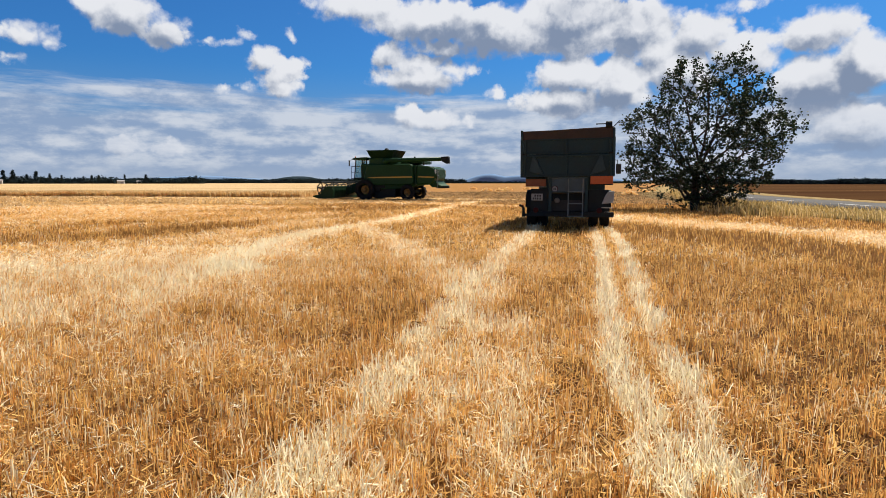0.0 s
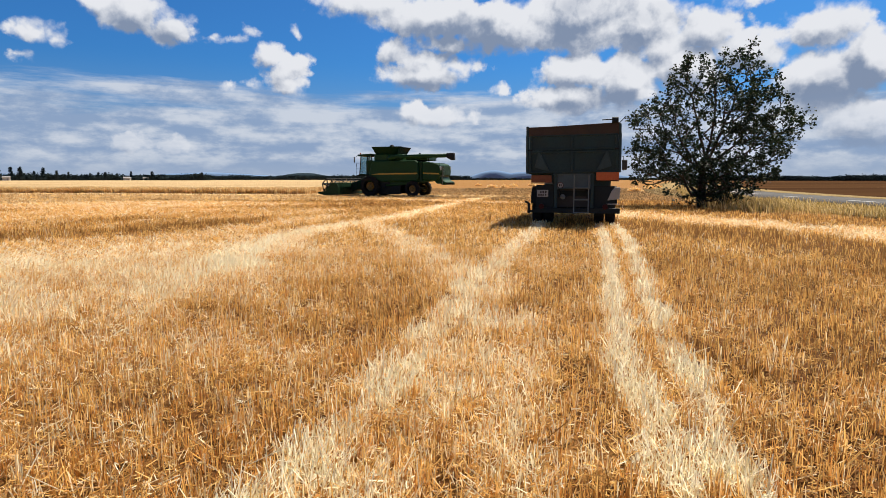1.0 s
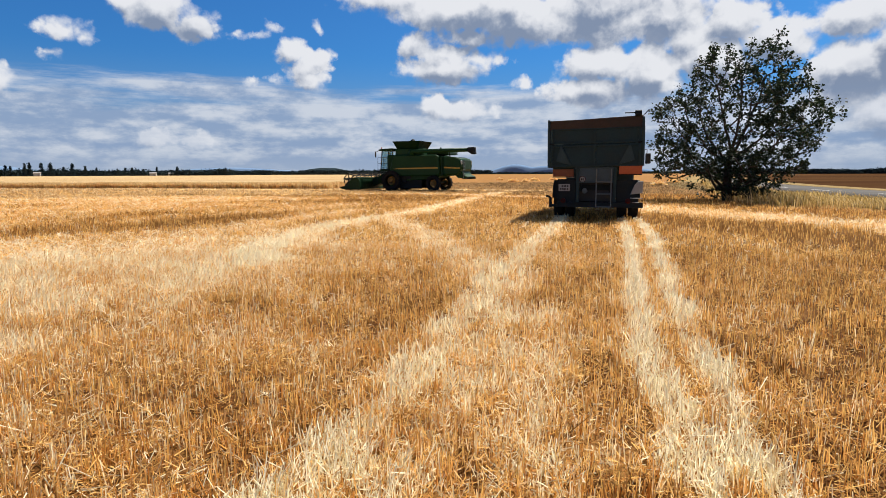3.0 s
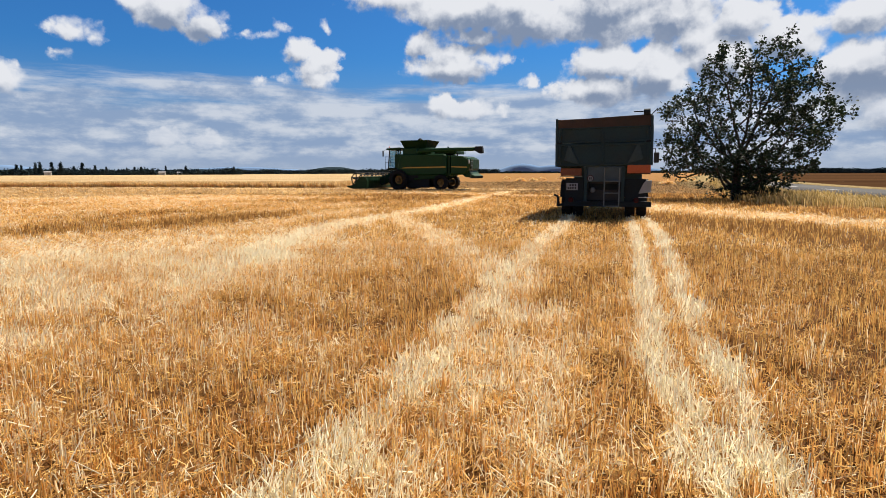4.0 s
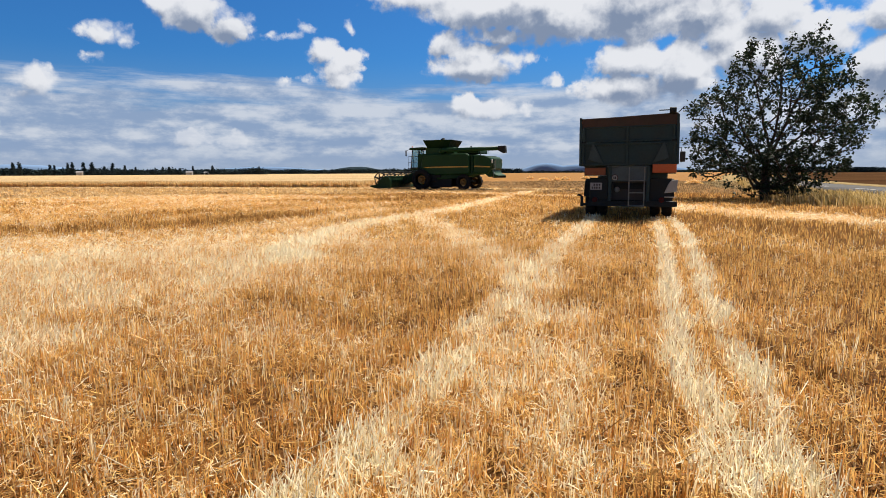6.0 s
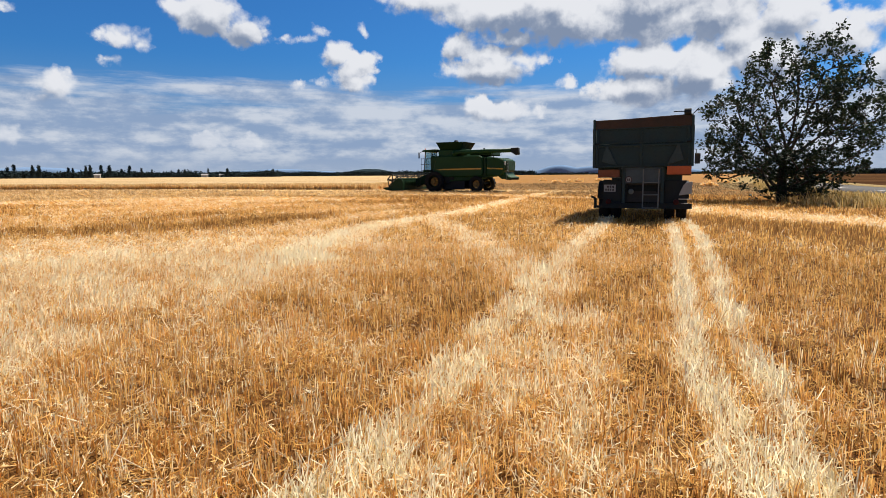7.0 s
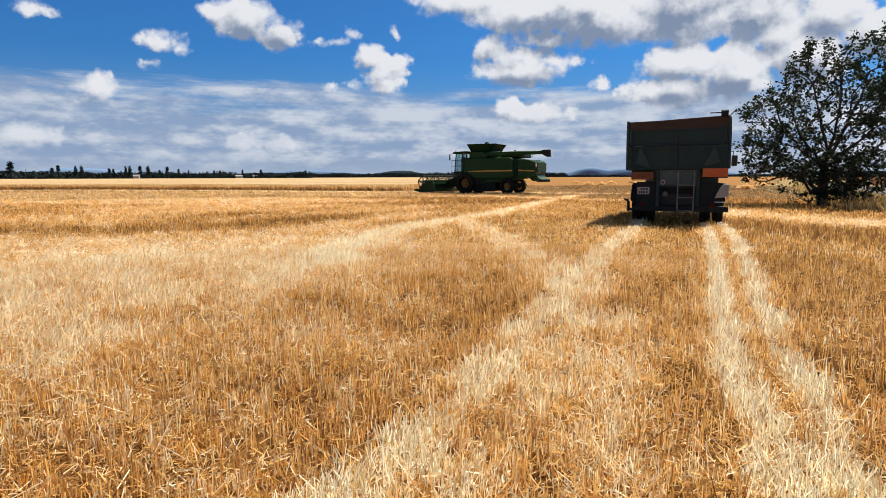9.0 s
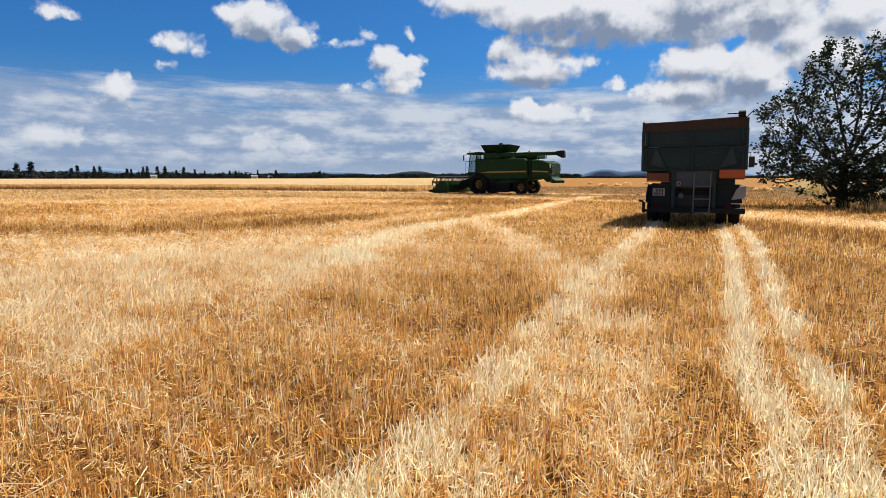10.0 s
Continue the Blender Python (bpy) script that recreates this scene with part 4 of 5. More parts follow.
M_ORANGE = painted("orange_board_paint", (0.52, 0.105, 0.016), (0.28, 0.075, 0.025), 0.5, 0.45)
M_RUSTORANGE = painted("rusted_board_paint", (0.20, 0.055, 0.014), (0.09, 0.04, 0.02), 0.6, 0.6)
M_RIM = painted("dull_yellow_rim", (0.26, 0.155, 0.03), (0.14, 0.10, 0.05), 0.6, 0.6)
M_RED = painted("red_lamp_lens", (0.050, 0.006, 0.006), (0.03, 0.010, 0.008), 0.5, 0.3, spec=0.15)
M_WHITE = painted("white_enamel", (0.30, 0.32, 0.33), (0.15, 0.14, 0.12), 0.5, 0.45)
M_BLACK = painted("black_marking", (0.02, 0.02, 0.02), (0.06, 0.05, 0.04), 0.6, 0.3)
M_GREEN = painted("green_machine_paint", (0.0028, 0.043, 0.010), (0.018, 0.038, 0.016), 0.50, 0.25, size=1.2, spec=0.22)
M_DEEPGREEN = painted("green_header_paint", (0.0028, 0.032, 0.010), (0.018, 0.028, 0.015), 0.55, 0.35, spec=0.2)
M_YELLOW = painted("yellow_paint", (0.50, 0.33, 0.03), (0.24, 0.18, 0.08), 0.45, 0.45)


def glass(n):
    return n.add("ShaderNodeBsdfPrincipled", {"Base Color": (0.55, 0.70, 0.72), "Roughness": 0.04, "Transmission Weight": 0.92, "IOR": 1.12}).outputs[0]


M_GLASS = material("tinted_glass", glass)


def tyre(bm, c, r, w, axis, lugs=0, lug=0.03):
    """A tyre with rounded shoulders and bars of tread."""
    h = w / 2
    lathe(bm, [(r * 0.56, -h * 0.85), (r * 0.62, -h), (r * 0.86, -h), (r * 0.97, -h * 0.72), (r, -h * 0.3), (r, h * 0.3), (r * 0.97, h * 0.72), (r * 0.86, h), (r * 0.62, h), (r * 0.56, h * 0.85)], c, axis, 36)
    for k in range(lugs):
        a = 2 * math.pi * k / lugs
        side = 1 if k % 2 else -1
        m = Matrix.Translation(c) @ (Matrix.Rotation(a, 4, "X") if axis == "x" else Matrix.Rotation(a, 4, "Y"))
        b = bmesh.new()
        bmesh.ops.create_cube(b, size=1)
        s = (w * 0.5, 0.05 + lug, lug) if axis == "x" else (0.05 + lug, w * 0.5, lug)
        bmesh.ops.scale(b, vec=s, verts=b.verts)
        b.transform(Matrix.Rotation(0.5 * side, 4, "Z"))
        b.transform(Matrix.Translation((side * w * 0.23, 0, r) if axis == "x" else (0, side * w * 0.23, r)))
        merge(bm, b, m)
    return bm


def rim(bm, c, r, w, axis, out):
    """A dished steel rim, open to the side out (+1 or -1)."""
    prof = [(r, -w / 2), (r * 0.94, -w / 2), (r * 0.9, -w * 0.1), (r * 0.9, w * 0.18), (r * 0.55, w * 0.05), (r * 0.32, w * 0.30), (r * 0.30, w * 0.42), (0.01, w * 0.42)]
    return lathe(bm, [(q, t * out) for q, t in prof], c, axis, 24)


def wheel(parent, c, r, w, axis, out, rim_mat, lugs, lug, label="", rim_r=0.58):
    o = part("wheel", tyre(bmesh.new(), c, r, w, axis, lugs, lug), M_TYRE, parent, label)
    part("rim", rim(bmesh.new(), c, r * rim_r, w * 0.9, axis, out), rim_mat, o)
    for k in range(6):
        bm = bmesh.new()
        a = 2 * math.pi * k / 6
        q = r * rim_r * 0.42
        if axis == "x":
            p = Vector(c) + Vector((out * w * 0.30, q * math.cos(a), q * math.sin(a)))
            rod(bm, p, p + Vector((out * 0.06, 0, 0)), 0.018, 6)
        else:
            p = Vector(c) + Vector((q * math.cos(a), out * w * 0.30, q * math.sin(a)))
            rod(bm, p, p + Vector((0, out * 0.06, 0)), 0.018, 6)
        part("hub_nut", bm, M_FRAME, o)
    return o


def build_truck():
    d, az = 16.5, radians(11.75)
    t = thing("dump_truck", pose(d * math.sin(az), d * math.cos(az), 0, 0, 0, -13.6) @ Matrix.Diagonal((0.955, 0.955, 0.988, 1)), "dark grey-green tipper truck with orange rear boards, parked on stubble", "truck")
    Y0, Y1, Z0, ZM, ZT = 0.0, 4.35, 1.46, 2.08, 2.50
    # the tipping box leans a little
    bx = part("cargo_box", B(((0, 2.2, Z0 + 0.05), (2.46, 4.3, 0.10)), ((-0.55, 2.2, Z0 - 0.08), (0.12, 4.2, 0.18)), ((0.55, 2.2, Z0 - 0.08), (0.12, 4.2, 0.18)),
                              *[((0, 0.5 + k * 0.82, Z0 - 0.04), (2.4, 0.08, 0.09)) for k in range(5)]), M_DARKPAINT, t)
    bx.matrix_basis = pose(0, 0, 0, 0, -0.7, 0)
    gate = B(((0, 0.02, (Z0 + ZM) / 2), (2.42, 0.045, ZM - Z0 - 0.02)), bevel=0.006)
    for z in (Z0 + 0.03, ZM - 0.05):
        box(gate, (0, -0.02, z), (2.44, 0.05, 0.055), 0.008)
    for x in (-1.19, -0.02, 1.19):
        box(gate, (x, -0.025, (Z0 + ZM) / 2), (0.07, 0.055, ZM - Z0 - 0.02), 0.008)
    part("tailgate", gate, M_GATE, bx)
    up = B(((0, 0.02, (ZM + ZT) / 2), (2.42, 0.04, ZT - ZM - 0.03)), bevel=0.006)
    for x in (-1.17, -0.02, 1.17):
        box(up, (x, -0.02, (ZM + ZT) / 2), (0.06, 0.05, ZT - ZM - 0.04), 0.008)
    box(up, (0, -0.015, ZM + 0.025), (2.44, 0.05, 0.05), 0.008)
    box(up, (0, -0.012, ZT - 0.03), (2.40, 0.04, 0.04), 0.008)
    part("upper_gate", up, M_GATE, bx)
    bm = bmesh.new()
    slab(bm, [(-1.26, ZT - 0.04), (1.24, ZT - 0.04), (1.24, 2.775), (0.4, 2.752), (-0.4, 2.725), (-1.26, 2.715)], "y", -0.022, 0.038, 0.006)
    part("top_board", bm, M_RUSTBOARD, bx, "rust-brown wooden top board")
    for side in (-1, 1):
        bm = bmesh.new()
        slab(bm, [(side * 0.95, ZM - 0.05), (side * 1.06, Z0 + 0.17), (side * 0.84, Z0 + 0.10), (side * 0.64, Z0 + 0.05), (side * 0.90, ZM - 0.06)], "y", -0.07, 0.0, 0.008)
        part("gusset", bm, M_GUSSET, bx, "light blue-grey steel gusset")
        s = B(((side * 1.245, (Y0 + Y1) / 2, (Z0 + 2.72) / 2), (0.05, Y1 - Y0, 2.72 - Z0)), bevel=0.008)
        for k in range(7):
            box(s, (side * 1.285, 0.04 + k * 0.71, (Z0 + ZT) / 2), (0.05, 0.07, ZT - Z0), 0.008)
        for z in (Z0 + 0.05, ZM, ZT):
            box(s, (side * 1.28, 2.18, z), (0.045, 4.33, 0.06), 0.008)
        part("side_board", s, M_GATE, bx)
        part("corner_post", B(((side * 1.265, -0.005, (Z0 + 2.74) / 2), (0.065, 0.09, 2.74 - Z0))), M_DARKPAINT, bx)
        h = bmesh.new()
        rod(h, (side * 1.12, -0.06, ZM + 0.01), (side * 1.24, -0.06, ZM + 0.01), 0.022)
        part("hinge", h, M_FRAME, bx)
    part("front_board", B(((0, Y1, (Z0 + 2.72) / 2), (2.5, 0.06, 2.72 - Z0))), M_GATE, bx)
    bm = bmesh.new()
    rod(bm, (1.22, -0.02, 2.72), (1.10, 4.3, 2.80), 0.065, 12)
    part("rolled_cover", bm, M_BLACK, bx, "dark rolled tarpaulin along the side", True)
    bm = bmesh.new()
    rod(bm, (0.78, -0.03, 2.85), (1.08, -0.03, 2.85), 0.014)
    rod(bm, (1.04, -0.03, 2.83), (1.21, -0.03, 2.83), 0.085, 14)
    rod(bm, (1.26, -0.03, 2.78), (1.40, -0.03, 2.92), 0.012)
    part("crank", bm, M_FRAME, bx)
    # chassis and rear carrier
    fr = B(((-0.42, 3.1, 0.90), (0.09, 6.0, 0.22)), ((0.42, 3.1, 0.90), (0.09, 6.0, 0.22)), *[((0, y, 0.90), (0.84, 0.10, 0.16)) for y in (0.3, 2.2, 3.6, 5.4)])
    part("chassis", fr, M_FRAME, t)
    bm = bmesh.new()
    rod(bm, (-0.95, 5.05, 0.5), (0.95, 5.05, 0.5), 0.06)
    part("axle", bm, M_FRAME, t)
    bm = bmesh.new()
    rod(bm, (-0.95, 1.12, 0.5), (0.95, 1.12, 0.5), 0.07)
    lathe(bm, [(0.02, -0.2), (0.17, -0.16), (0.21, 0), (0.17, 0.16), (0.02, 0.2)], (0, 1.12, 0.5), "x", 16)
    rod(bm, (0, 1.5, 0.55), (0, 4.6, 0.75), 0.045)
    part("axle", bm, M_FRAME, t)
    part("rear_panel", B(((-0.01, 0.06, 1.24), (1.04, 0.03, 0.42)), ((-0.01, 0.04, 1.43), (1.10, 0.05, 0.05)), ((-0.01, 0.04, 1.05), (1.04, 0.05, 0.03))), M_STEEL, t, "dull grey sheet-steel panel")
    for x in (-0.48, 0.53):
        part("upright", B(((x, 0.05, 0.93), (0.09, 0.08, 1.02))), M_DARKPAINT, t)
    part("bumper", B(((0.12, 0.0, 0.44), (2.34, 0.11, 0.14)), ((0.12, -0.05, 0.385), (2.30, 0.03, 0.03))), M_FRAME, t)
    # black sheet set behind the opening, standing in for the shade inside
    part("recess_black", B(((0.02, 0.30, 0.78), (0.96, 0.03, 0.52)), bevel=0.004), M_BLACK, t)
    lad = bmesh.new()
    for x in (0.035, 0.435):
        rod(lad, (x, -0.06, 0.36), (x, -0.05, 1.41), 0.018)
    for z in (0.385, 0.735, 1.055):
        rod(lad, (0.035, -0.06, z), (0.435, -0.06, z), 0.016)
    part("ladder", lad, M_LADDER, t, "light grey steel access ladder")
    pl = part("lamp_panel", B(((-0.78, 0.05, 0.81), (0.50, 0.04, 0.62)), ((-0.78, 0.02, 1.12), (0.50, 0.06, 0.03))), M_FRAME, t)
    pn = part("number_plate", B(((-0.845, 0.015, 0.905), (0.32, 0.012, 0.19)), bevel=0.004), M_WHITE, pl, "white number plate with dark bars")
    bars = bmesh.new()
    for x in (-0.05, 0.02, 0.09):
        box(bars, (-0.845 + x, 0.006, 0.945), (0.045, 0.004, 0.055))
    for x in (-0.10, -0.04, 0.02, 0.09):
        box(bars, (-0.845 + x, 0.006, 0.865), (0.042, 0.004, 0.055))
    bm = bars
    part("bars", bm, M_BLACK, pl)
    part("lamp_panel", B(((0.86, 0.10, 0.81), (0.56, 0.04, 0.60))), M_FRAME, t)
    for x in (-0.87, 0.89):
        bm = bmesh.new()
        lathe(bm, [(0.075, 0.03), (0.075, -0.03), (0.06, -0.045), (0.01, -0.05)], (x, -0.02, 0.545), "y", 16)
        part("tail_lamp", bm, M_RED, t, "round red tail lamp")
    bm = bmesh.new()
    lathe(bm, [(0.075, 0.28), (0.075, 0.2), (0.05, 0.18), (0.005, 0.175)], (-0.29, 0.0, 0.81), "y", 18)
    part("work_lamp", bm, M_LADDER, t)
    bm = bmesh.new()
    lathe(bm, [(0.085, 0.05), (0.085, 0.038), (0.005, 0.038)], (-0.35, 0, 1.13), "y", 24)
    st = part("speed_disc", bm, M_WHITE, t, "round white speed disc with red rim")
    bm = bmesh.new()
    lathe(bm, [(0.088, 0.045), (0.088, 0.032), (0.072, 0.032), (0.072, 0.045)], (-0.35, 0, 1.13), "y", 24)
    part("disc_rim", bm, M_RED, st)
    part("bars", B(((-0.372, 0.034, 1.13), (0.028, 0.006, 0.07)), ((-0.328, 0.034, 1.13), (0.028, 0.006, 0.07)), bevel=0), M_BLACK, st)
    part("warning_board", B(((-0.88, -0.03, 1.30), (0.58, 0.03, 0.20))), M_RUSTORANGE, t, "rusted dark orange rear board")
    part("warning_board", B(((0.935, -0.03, 1.375), (0.61, 0.03, 0.225))), M_ORANGE, t, "bright orange rear board")
    part("board_bracket", B(((-0.88, 0.02, 1.185), (0.62, 0.04, 0.02))), M_PALE, t)
    part("board_bracket", B(((0.935, 0.02, 1.25), (0.62, 0.05, 0.03))), M_FRAME, t)
    # pale five-cornered plate beside the right lamp panel
    bm = bmesh.new()
    slab(bm, [(0.95, 0.72), (1.27, 0.76), (1.29, 1.08), (1.13, 1.06), (1.06, 0.98)], "y", 0.03, 0.09, 0.01)
    part("pale_panel", bm, M_PALE, t, "small pale grey panel")
    part("trim_strip", B(((1.11, 0.02, 0.625), (0.32, 0.03, 0.022)), ((1.10, 0.02, 0.505), (0.18, 0.03, 0.018)), bevel=0.004), M_CHROME, t)
    hk = bmesh.new()
    rod(hk, (-1.04, 0.02, 0.41), (-1.27, 0.02, 0.41), 0.035)
    rod(hk, (-1.22, 0.0, 0.36), (-1.23, 0.0, 0.64), 0.04)
    rod(hk, (-1.23, 0.0, 0.64), (-1.35, 0.0, 0.68), 0.03)
    part("side_hook", hk, M_FRAME, t)
    for side in (-1, 1):
        for x in (0.74, 1.06):
            wheel(t, (side * x, 1.12, 0.5), 0.5, 0.27, "x", side, M_FRAME, 40, 0.014)
        wheel(t, (side * 0.98, 5.05, 0.5), 0.5, 0.28, "x", side, M_FRAME, 40, 0.014)
        bm = bmesh.new()
        for k in range(9):
            a = radians(20 + k * 17.5)
            box(bm, (0, 0, 0), (0.66, 0.2, 0.02), 0.004, Matrix.Translation((side * 0.9, 1.12 + 0.58 * math.cos(a), 0.5 + 0.58 * math.sin(a))) @ Matrix.Rotation(a + math.pi / 2, 4, "X"))
        part("mudguard", bm, M_FRAME, t)
        part("mud_flap", B(((side * 0.9, 0.70, 0.52), (0.60, 0.015, 0.36)), bevel=0.003), M_BLACK, t)
    bm = bmesh.new()
    box(bm, (0.92, 3.2, 0.72), (0.5, 1.1, 0.46), 0.08)
    part("fuel_tank", bm, M_FRAME, t)
    # cab ahead of the box
    bm = bmesh.new()
    slab(bm, [(4.55, 0.75), (6.35, 0.75), (6.42, 1.45), (6.05, 2.42), (5.9, 2.52), (4.6, 2.52), (4.5, 2.4), (4.5, 0.85)], "x", -1.15, 1.15, 0.04)
    cab = part("cab", bm, M_DARKPAINT, t)
    bm = bmesh.new()
    slab(bm, [(-1.0, 1.5), (1.0, 1.5), (0.95, 2.32), (-0.95, 2.32)], "y", 0, 0.02)
    bm.transform(pose(0, 6.86, 0.05, 0, 0, 0) @ pose(0, 0, 0, 18))
    part("windscreen", bm, M_GLASS, cab)
    for side in (-1, 1):
        bm = bmesh.new()
        slab(bm, [(4.75, 1.55), (6.1, 1.55), (5.9, 2.3), (4.75, 2.3)], "x", side * 1.152, side * 1.16)
        part("side_window", bm, M_GLASS, cab)
        m = bmesh.new()
        rod(m, (side * 1.15, 5.9, 2.2), (side * 1.62, 5.9, 2.1), 0.012)
        rod(m, (side * 1.62, 5.9, 2.12), (side * 1.62, 5.9, 1.6), 0.012)
        box(m, (side * 1.66, 5.88, 1.80), (0.19, 0.06, 0.36), 0.02)
        part("mirror", m, M_BLACK, cab, "black wing mirror on an arm")
        lm = bmesh.new()
        lathe(lm, [(0.10, 0), (0.10, 0.06), (0.01, 0.09)], (side * 0.85, 6.38, 0.95), "y", 16)
        part("headlamp", lm, M_WHITE, cab)
    part("front_bumper", B(((0, 6.42, 0.62), (2.3, 0.16, 0.22)), bevel=0.03), M_FRAME, t)


build_truck()

# ---------------------------------------------------------------- combine harvester


def build_combine():
    t = thing("combine_harvester", pose(-5.6, 48.1, 0, 0, 0, 163), "green combine harvester with yellow stripes and wheel rims, cutting wheat", "harvester")
    # x ahead, y to its left, z up; x = 0 at the front axle
    hull = bmesh.new()
    slab(hull, [(0.55, 1.15), (0.55, 2.75), (-3.7, 2.75), (-4.6, 2.6), (-6.05, 2.45), (-6.25, 1.9), (-6.0, 1.25), (-4.4, 1.1), (-3.2, 0.85), (-1.0, 0.75), (-0.2, 0.95)], "y", -1.25, 1.25, 0.05)
    part("hull", hull, M_GREEN, t)
    for side in (-1, 1):
        bm = bmesh.new()
        slab(bm, [(0.25, 1.45), (0.05, 2.2), (-0.1, 2.62), (-0.35, 2.72), (-4.0, 2.74), (-4.25, 2.6), (-4.35, 1.35), (-4.15, 1.16), (-1.1, 1.10), (-0.2, 1.22)], "y", side * 1.24, side * 1.47, 0.07)
        panel = part("side_panel", bm, M_GREEN, t)
        bm = bmesh.new()
        slab(bm, [(-0.05, 1.66), (-0.7, 1.74), (-4.2, 1.78), (-4.2, 1.68), (-0.7, 1.65)], "y", side * 1.470, side * 1.478)
        part("stripe", bm, M_YELLOW, panel, "yellow stripe")
        bm = bmesh.new()
        slab(bm, [(-4.62, 1.25), (-4.62, 2.60), (-5.6, 2.55), (-6.05, 2.40), (-6.2, 1.9), (-6.1, 1.45), (-5.8, 1.18)], "y", side * 1.24, side * 1.44, 0.06)
        hood = part("rear_hood", bm, M_GREEN, t)
        bm = bmesh.new()
        slab(bm, [(-4.7, 1.70), (-4.7, 1.80), (-6.08, 1.75), (-6.08, 1.65)], "y", side * 1.440, side * 1.448)
        part("stripe", bm, M_YELLOW, hood, "yellow stripe")
        part("seam_post", B(((-4.48, side * 1.30, 1.85), (0.16, 0.16, 1.5))), M_DEEPGREEN, t)
        # frame, and dark blocks added to darken the shaded space under the hull
        part("belly_dark", B(((-1.55, side * 1.12, 0.62), (2.1, 0.12, 0.95)), ((-0.9, side * 1.2, 0.85), (0.7, 0.2, 0.5)), bevel=0.03), M_FRAME, t)
        part("under_frame", B(((-1.9, side * 1.0, 0.92), (3.4, 0.18, 0.26)), ((-1.2, side * 1.15, 1.05), (0.9, 0.4, 0.3))), M_FRAME, t)
        wheel(t, (0.05, side * 1.42, 0.76), 0.78, 0.62, "y", side, M_RIM, 30, 0.05, "large lugged drive tyre", 0.46)
        wheel(t, (-3.42, side * 1.38, 0.56), 0.58, 0.42, "y", side, M_RIM, 26, 0.035, "smaller steering tyre", 0.50)
    bm = bmesh.new()
    rod(bm, (0, -1.4, 0.88), (0, 1.4, 0.88), 0.14)
    part("axle", bm, M_FRAME, t)
    bm = bmesh.new()
    rod(bm, (-3.74, -1.4, 0.62), (-3.74, 1.4, 0.62), 0.10)
    part("axle", bm, M_FRAME, t)
    # grain tank with flared walls
    bm = bmesh.new()
    lo, hi, z0, z1 = [(-0.30, -1.0), (-0.30, 1.0), (-2.2, 1.0), (-2.2, -1.0)], [(0.0, -1.3), (0.0, 1.3), (-2.55, 1.3), (-2.55, -1.3)], 3.18, 3.80
    a = [bm.verts.new((*p, z0)) for p in lo]
    b = [bm.verts.new((*p, z1)) for p in hi]
    for k in range(4):
        bm.faces.new((a[k], a[(k + 1) % 4], b[(k + 1) % 4], b[k]))
    bmesh.ops.solidify(bm, geom=list(bm.faces), thickness=0.04)
    part("tank_extension", bm, M_DEEPGREEN, t, "flared grain-tank walls")
    part("grain_tank", B(((-1.5, 0, 2.96), (2.6, 2.4, 0.5)), bevel=0.04), M_GREEN, t)
    bm = bmesh.new()
    lathe(bm, [(0.22, 0), (0.22, 0.10), (0.14, 0.22), (0.02, 0.26)], (-1.3, 0.0, 3.76), "z", 14)
    box(bm, (-1.3, 0, 3.72), (0.08, 2.5, 0.06), 0.01)
    box(bm, (-1.9, 0.3, 3.82), (0.9, 0.5, 0.05), 0.01)
    part("tank_filler", bm, M_FRAME, t)
    part("engine_deck", B(((-4.0, 0, 2.86), (1.9, 2.2, 0.26)), ((-4.3, 0.2, 3.02), (0.9, 1.3, 0.16)), bevel=0.05), M_DEEPGREEN, t)
    bm = bmesh.new()
    rod(bm, (-3.6, -0.7, 2.9), (-3.6, -0.7, 3.35), 0.07, 12)
    part("exhaust", bm, M_FRAME, t)
    bm = bmesh.new()
    rod(bm, (-4.6, 0.6, 2.9), (-4.6, 0.6, 3.15), 0.16, 14)
    part("air_intake", bm, M_FRAME, t)
    rail = bmesh.new()
    for x in (-3.4, -4.2, -5.0):
        rod(rail, (x, -1.1, 2.75), (x, -1.1, 3.2), 0.018)
    rod(rail, (-3.4, -1.1, 3.2), (-5.0, -1.1, 3.2), 0.018)
    part("deck_rail", rail, M_FRAME, t)
    # unloading auger folded back along the left side
    bm = bmesh.new()
    rod(bm, (-1.9, 1.55, 2.98), (-7.1, 1.50, 3.06), 0.15, 18)
    rod(bm, (-1.9, 1.2, 2.85), (-1.75, 1.58, 2.98), 0.20, 18)
    auger = part("unloading_auger", bm, M_GREEN, t, "long green unloading tube folded back", True)
    bm = bmesh.new()
    slab(bm, [(-6.8, 3.22), (-7.42, 3.24), (-7.48, 2.72), (-7.2, 2.70), (-6.8, 2.91)], "y", 1.30, 1.70, 0.04)
    part("spout", bm, M_FRAME, auger, "dark rubber spout")
    bm = bmesh.new()
    rod(bm, (-5.2, 1.3, 2.5), (-5.2, 1.5, 2.92), 0.04)
    part("auger_rest", bm, M_FRAME, t)
    # cab
    cab = part("cab_floor", B(((0.95, 0, 1.62), (1.5, 1.7, 0.18)), ((0.28, 0, 2.1), (0.12, 1.7, 0.9)), bevel=0.03), M_GREEN, t)
    for side in (-1, 1):
        for x0, y0, x1, y1, r in ((1.62, 0.80, 1.42, 0.86, 0.05), (0.80, 0.86, 0.70, 0.86, 0.04), (0.26, 0.84, 0.24, 0.84, 0.06)):
            bm = bmesh.new()
            rod(bm, (x0, side * y0, 1.68), (x1, side * y1, 3.1), r)
            part("cab_pillar", bm, M_BLACK, cab)
    for side in (-1, 1):
        bm = bmesh.new()
